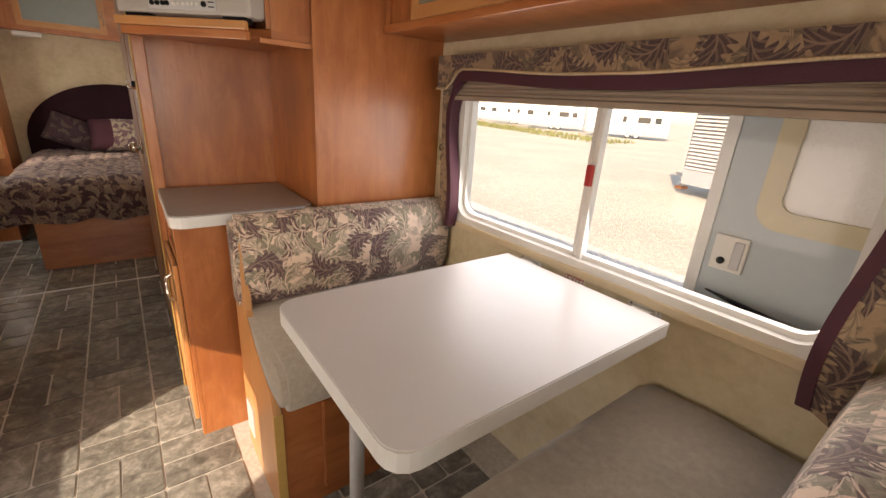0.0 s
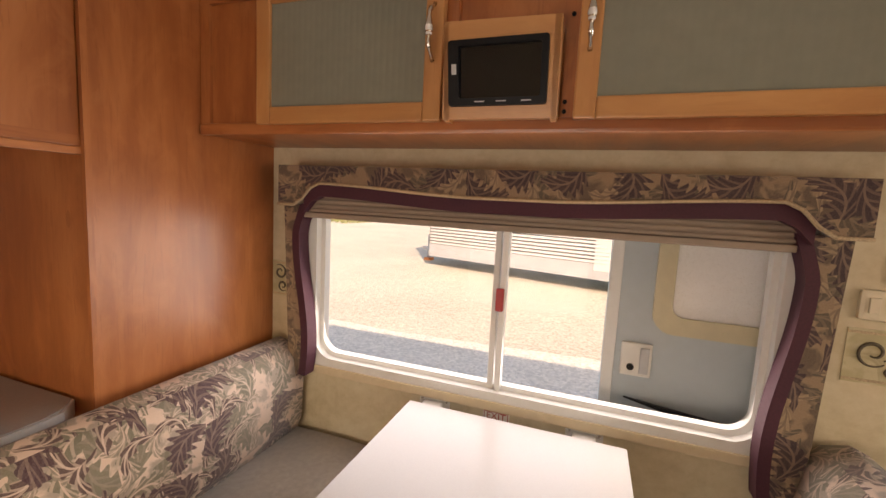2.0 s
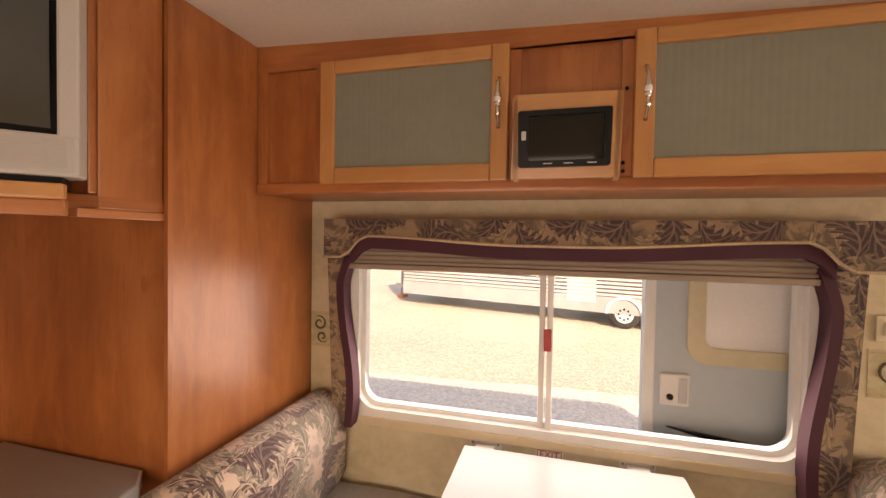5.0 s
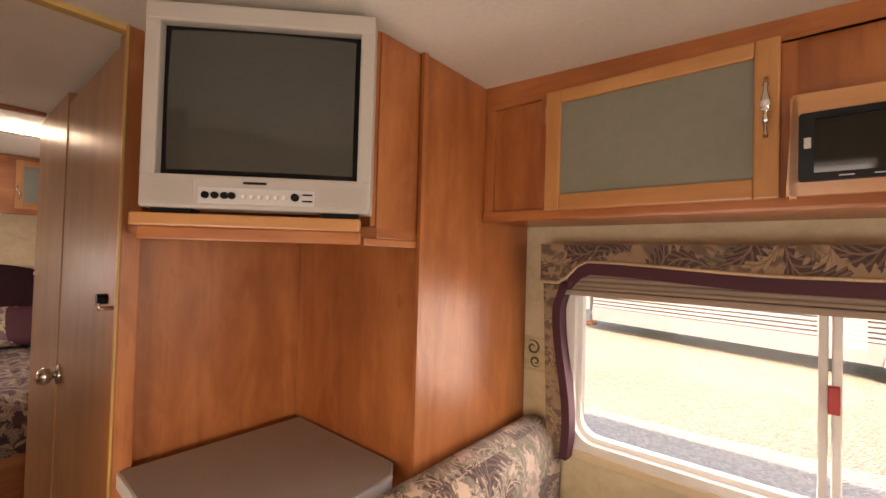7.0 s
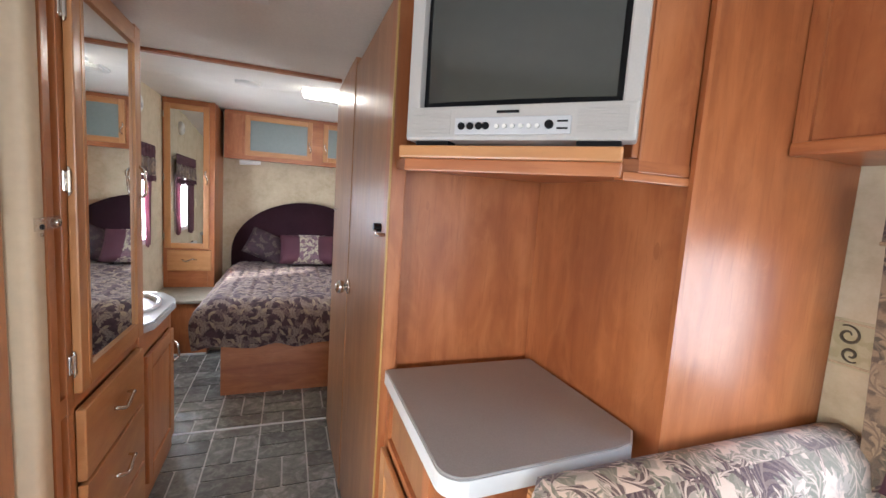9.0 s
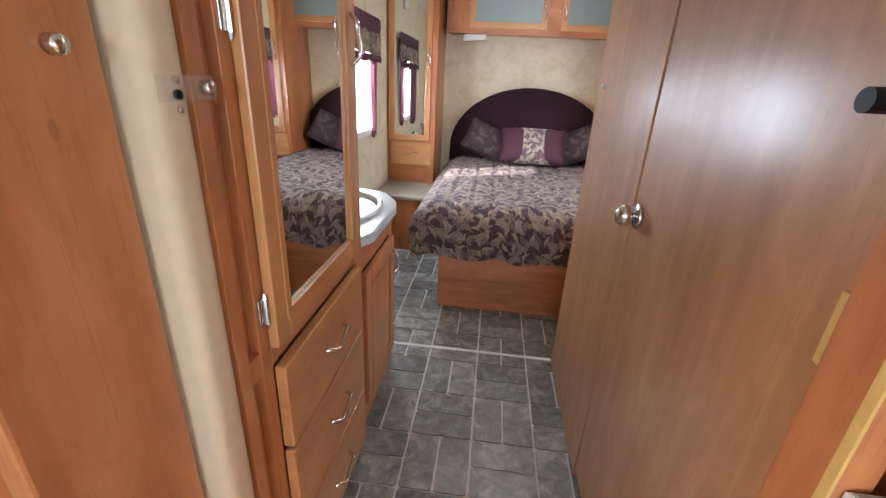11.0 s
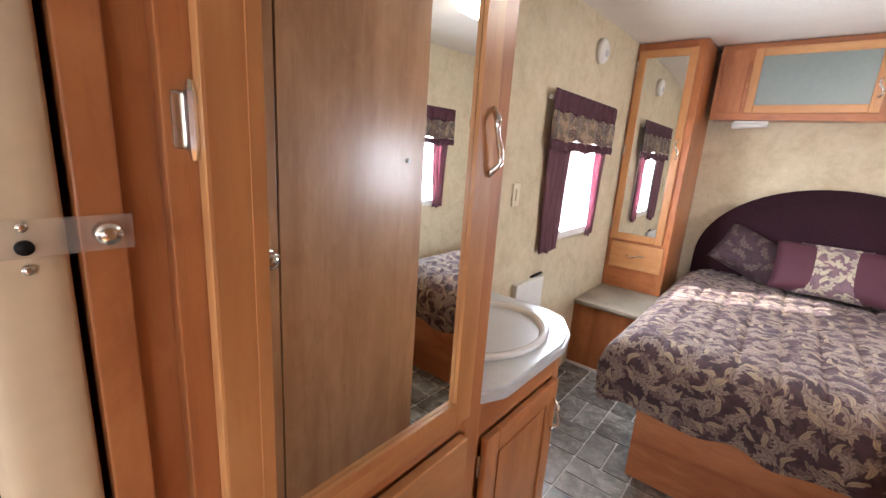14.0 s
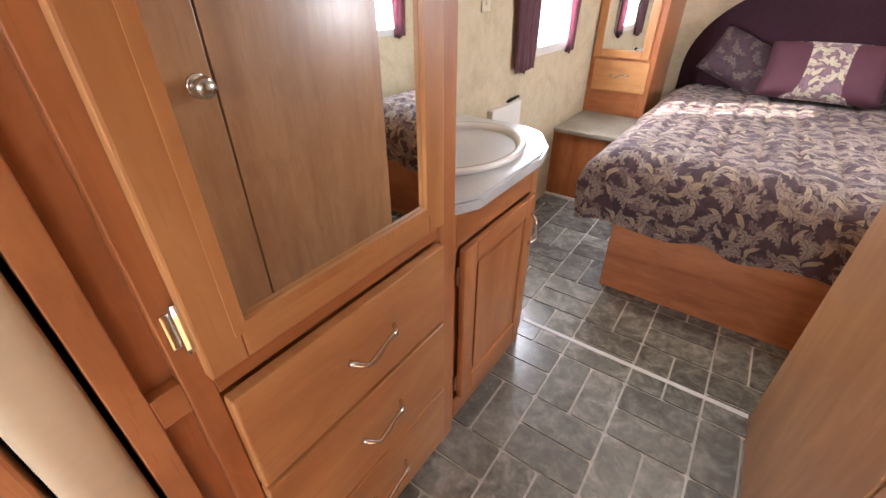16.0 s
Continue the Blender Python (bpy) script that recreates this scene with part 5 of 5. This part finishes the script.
def travel_trailer(label, length, body_mat, ribs, group="parked trailers"):
    """A parked travel trailer; its near side lies on y = 0 from x = 0 to x = length, its floor line at z = 0.45."""
    t = thing("travel_trailer", label, "trailer", group=group)
    # A ribbed body takes the dark colour, so its grooves look shaded.
    body = part("body", prism(rounded(0, length, 0.42, 2.95, 0.18), 0, 2.4, "y", 0.03), siding_shade if ribs else body_mat, t)
    if ribs:
        bm = bmesh.new()
        for k in range(20):
            z = 0.80 + 0.10 * k
            box(bm, 0.1, length - 0.1, -0.06, 0.0, z, z + 0.055)
        part("ribs", bm, body_mat, t)
    part("skirt", B(0.05, length - 0.05, -0.03, 0.05, 0.36, 0.78, 0.01), skirt_grey, t, "grey lower skirt")
    part("roof_edge", B(0.1, length - 0.1, -0.04, 0.03, 2.86, 2.93, 0.01), aluminium, t)
    for x, w in ((length * 0.12, 0.9), (length * 0.62, 1.3), (length * 0.82, 0.7)):
        wf = part("window", ring_prism(rounded(x, x + w, 1.55, 2.25, 0.08), rounded(x + 0.05, x + w - 0.05, 1.60, 2.20, 0.05), -0.05, 0.0, "y"), aluminium, t)
        part("pane", B(x + 0.04, x + w - 0.04, -0.03, -0.022, 1.59, 2.21), dark_glass, wf)
    dx = length * 0.42
    dr = part("door", B(dx, dx + 0.75, -0.04, -0.02, 0.60, 2.45, 0.01), body_mat, t)
    part("pane", B(dx + 0.18, dx + 0.57, -0.048, -0.041, 1.6, 2.2, 0.01), dark_glass, dr)
    for x in (length * 0.530, length * 0.530 + 0.85):
        wh = part("wheel", tube([(x, -0.02, 0.36), (x, 0.0, 0.36), (x, 0.2, 0.36)], [0.30, 0.36, 0.36], 28), tyre_black, t)
        rim = part("rim", tube([(x, -0.028, 0.36), (x, -0.02, 0.36), (x, 0.0, 0.36)], [0.19, 0.22, 0.22], 24), silver, wh)
        for k in range(8):
            a = 2 * math.pi * k / 8
            part("hole", disc((x + 0.13 * math.cos(a), -0.028, 0.36 + 0.13 * math.sin(a)), 0.03, 0.004, (0, -1, 0), 8), black_plastic, wh)
        part("fender", prism([(x + 0.45 * math.cos(math.pi * k / 12), 0.36 + 0.45 * math.sin(math.pi * k / 12)) for k in range(13)] + [(x + 0.39 * math.cos(math.pi * k / 12), 0.36 + 0.39 * math.sin(math.pi * k / 12)) for k in range(12, -1, -1)], -0.07, 0.0, "y"), siding_white, t)
    part("tongue", prism([(-1.2, 1.2), (0.0, 0.5), (0.1, 0.5), (0.1, 1.9), (0.0, 1.9)], 0.40, 0.50), skirt_grey, t)
    part("jack", tube([(-0.9, 1.2, 0.02), (-0.9, 1.2, 0.95)], 0.05, 10), skirt_grey, t)
    part("chock", B(-1.0, -0.75, 1.05, 1.35, 0.0, 0.10, 0.02), orange_wood, t, "orange wheel chock")
    return t


t1 = travel_trailer("beige ribbed travel trailer parked across the yard", 13.0, siding, True)
t1.matrix_basis = pose(13.3, 6.1, GZ, 0, 0, -106)
for x, y, rz in ((50, 64, -58), (46, 51, -62), (42, 40, -60), (41, 29, -66), (25.5, -18.2, -106)):
    t2 = travel_trailer("white travel trailer at the far edge of the yard", 8.0, siding_white, False)
    t2.matrix_basis = pose(x, y, GZ, 0, 0, rz)
bm = bmesh.new()
rng = random.Random(4)
for k in range(5000):
    x, y = rng.uniform(30, 44), rng.uniform(20, 60)
    if abs((x - 34) - (y - 26) * 0.25) > 3:
        continue
    h, a, r = rng.uniform(0.12, 0.4), rng.uniform(0, 6.28), 0.08
    vs = [bm.verts.new((x + r * math.cos(a), y + r * math.sin(a), GZ)), bm.verts.new((x - r * math.cos(a), y - r * math.sin(a), GZ)), bm.verts.new((x + rng.uniform(-.1, .1), y + rng.uniform(-.1, .1), GZ + h))]
    bm.faces.new(vs)
thing("grass", "dry yellow-green grass verge", "grass", bm, grass_mat, kind="stuff")

# ---------- floor with its tiles ----------
floor = structure("floor", B(XL, XR, YB, YF, -0.05, 0.0), grout, "grey slate-look vinyl floor in basket weave", "floor")
structure("trim_floor_strip", B(-0.40, PX, 3.802, 3.820, 0.0, 0.007, 0.002), edge_white, "white metal floor transition strip", "trim")
M, GAP, TH = 0.2355, 0.0075, 0.0035


def tile_mesh(w, h):
    bm = bmesh.new()
    r = 0.010
    prism(rounded(-w / 2, w / 2, -h / 2, h / 2, r, 2), 0, TH, bm=bm)
    return finish("tile", bm, slate)


long_x, long_y = tile_mesh(M - GAP, M / 2 - GAP), tile_mesh(M / 2 - GAP, M - GAP)
count = 0
for i in range(-4, 6):
    for j in range(-13, 9):
        cx, cy = 0.043 + M * (i + 0.5), 3.482 + M * (j + 0.5)
        if cx - M / 2 < XL - 0.07 or cx + M / 2 > 1.37 or (cx > 0.62 and (1.5 < cy < 3.75 or cy > 4.35)) or (cx > 0.45 and cy > 2.0 and cy < 3.7) or cy > 5.1 or (cx < -0.45 and 1.9 < cy < 3.6):
            continue
        for k in (-1, 1):
            if (i + j) % 2 == 0:
                ob = new("tile", long_x)
                ob.matrix_basis = pose(cx, cy + k * M / 4, 0.0004)
            else:
                ob = new("tile", long_y)
                ob.matrix_basis = pose(cx + k * M / 4, cy, 0.0004)
            ob.parent = floor
            count += 1

# the rest of the floor, behind the start of the walk
bm = bmesh.new()
for i in range(-4, 6):
    for j in range(-24, -13):
        cx, cy = 0.043 + M * (i + 0.5), 3.482 + M * (j + 0.5)
        if cx - M / 2 < XL - 0.07 or cx + M / 2 > 1.37:
            continue
        for k in (-1, 1):
            w, h = (M - GAP, M / 2 - GAP) if (i + j) % 2 == 0 else (M / 2 - GAP, M - GAP)
            x, y = (cx, cy + k * M / 4) if (i + j) % 2 == 0 else (cx + k * M / 4, cy)
            outline = [(x + a, y + b) for a, b in rounded(-w / 2, w / 2, -h / 2, h / 2, 0.010, 2)]
            face = bm.faces.new([bm.verts.new((a, b, 0.0039)) for a, b in outline])
            for e in list(face.edges):
                pair = [bm.verts.new((v.co.x, v.co.y, 0.0004)) for v in e.verts]
                bm.faces.new((e.verts[0], e.verts[1], pair[1], pair[0]))
bmesh.ops.recalc_face_normals(bm, faces=bm.faces)
rest = part("tiles", bm, slate, floor)
rest["kind"] = "stuff"
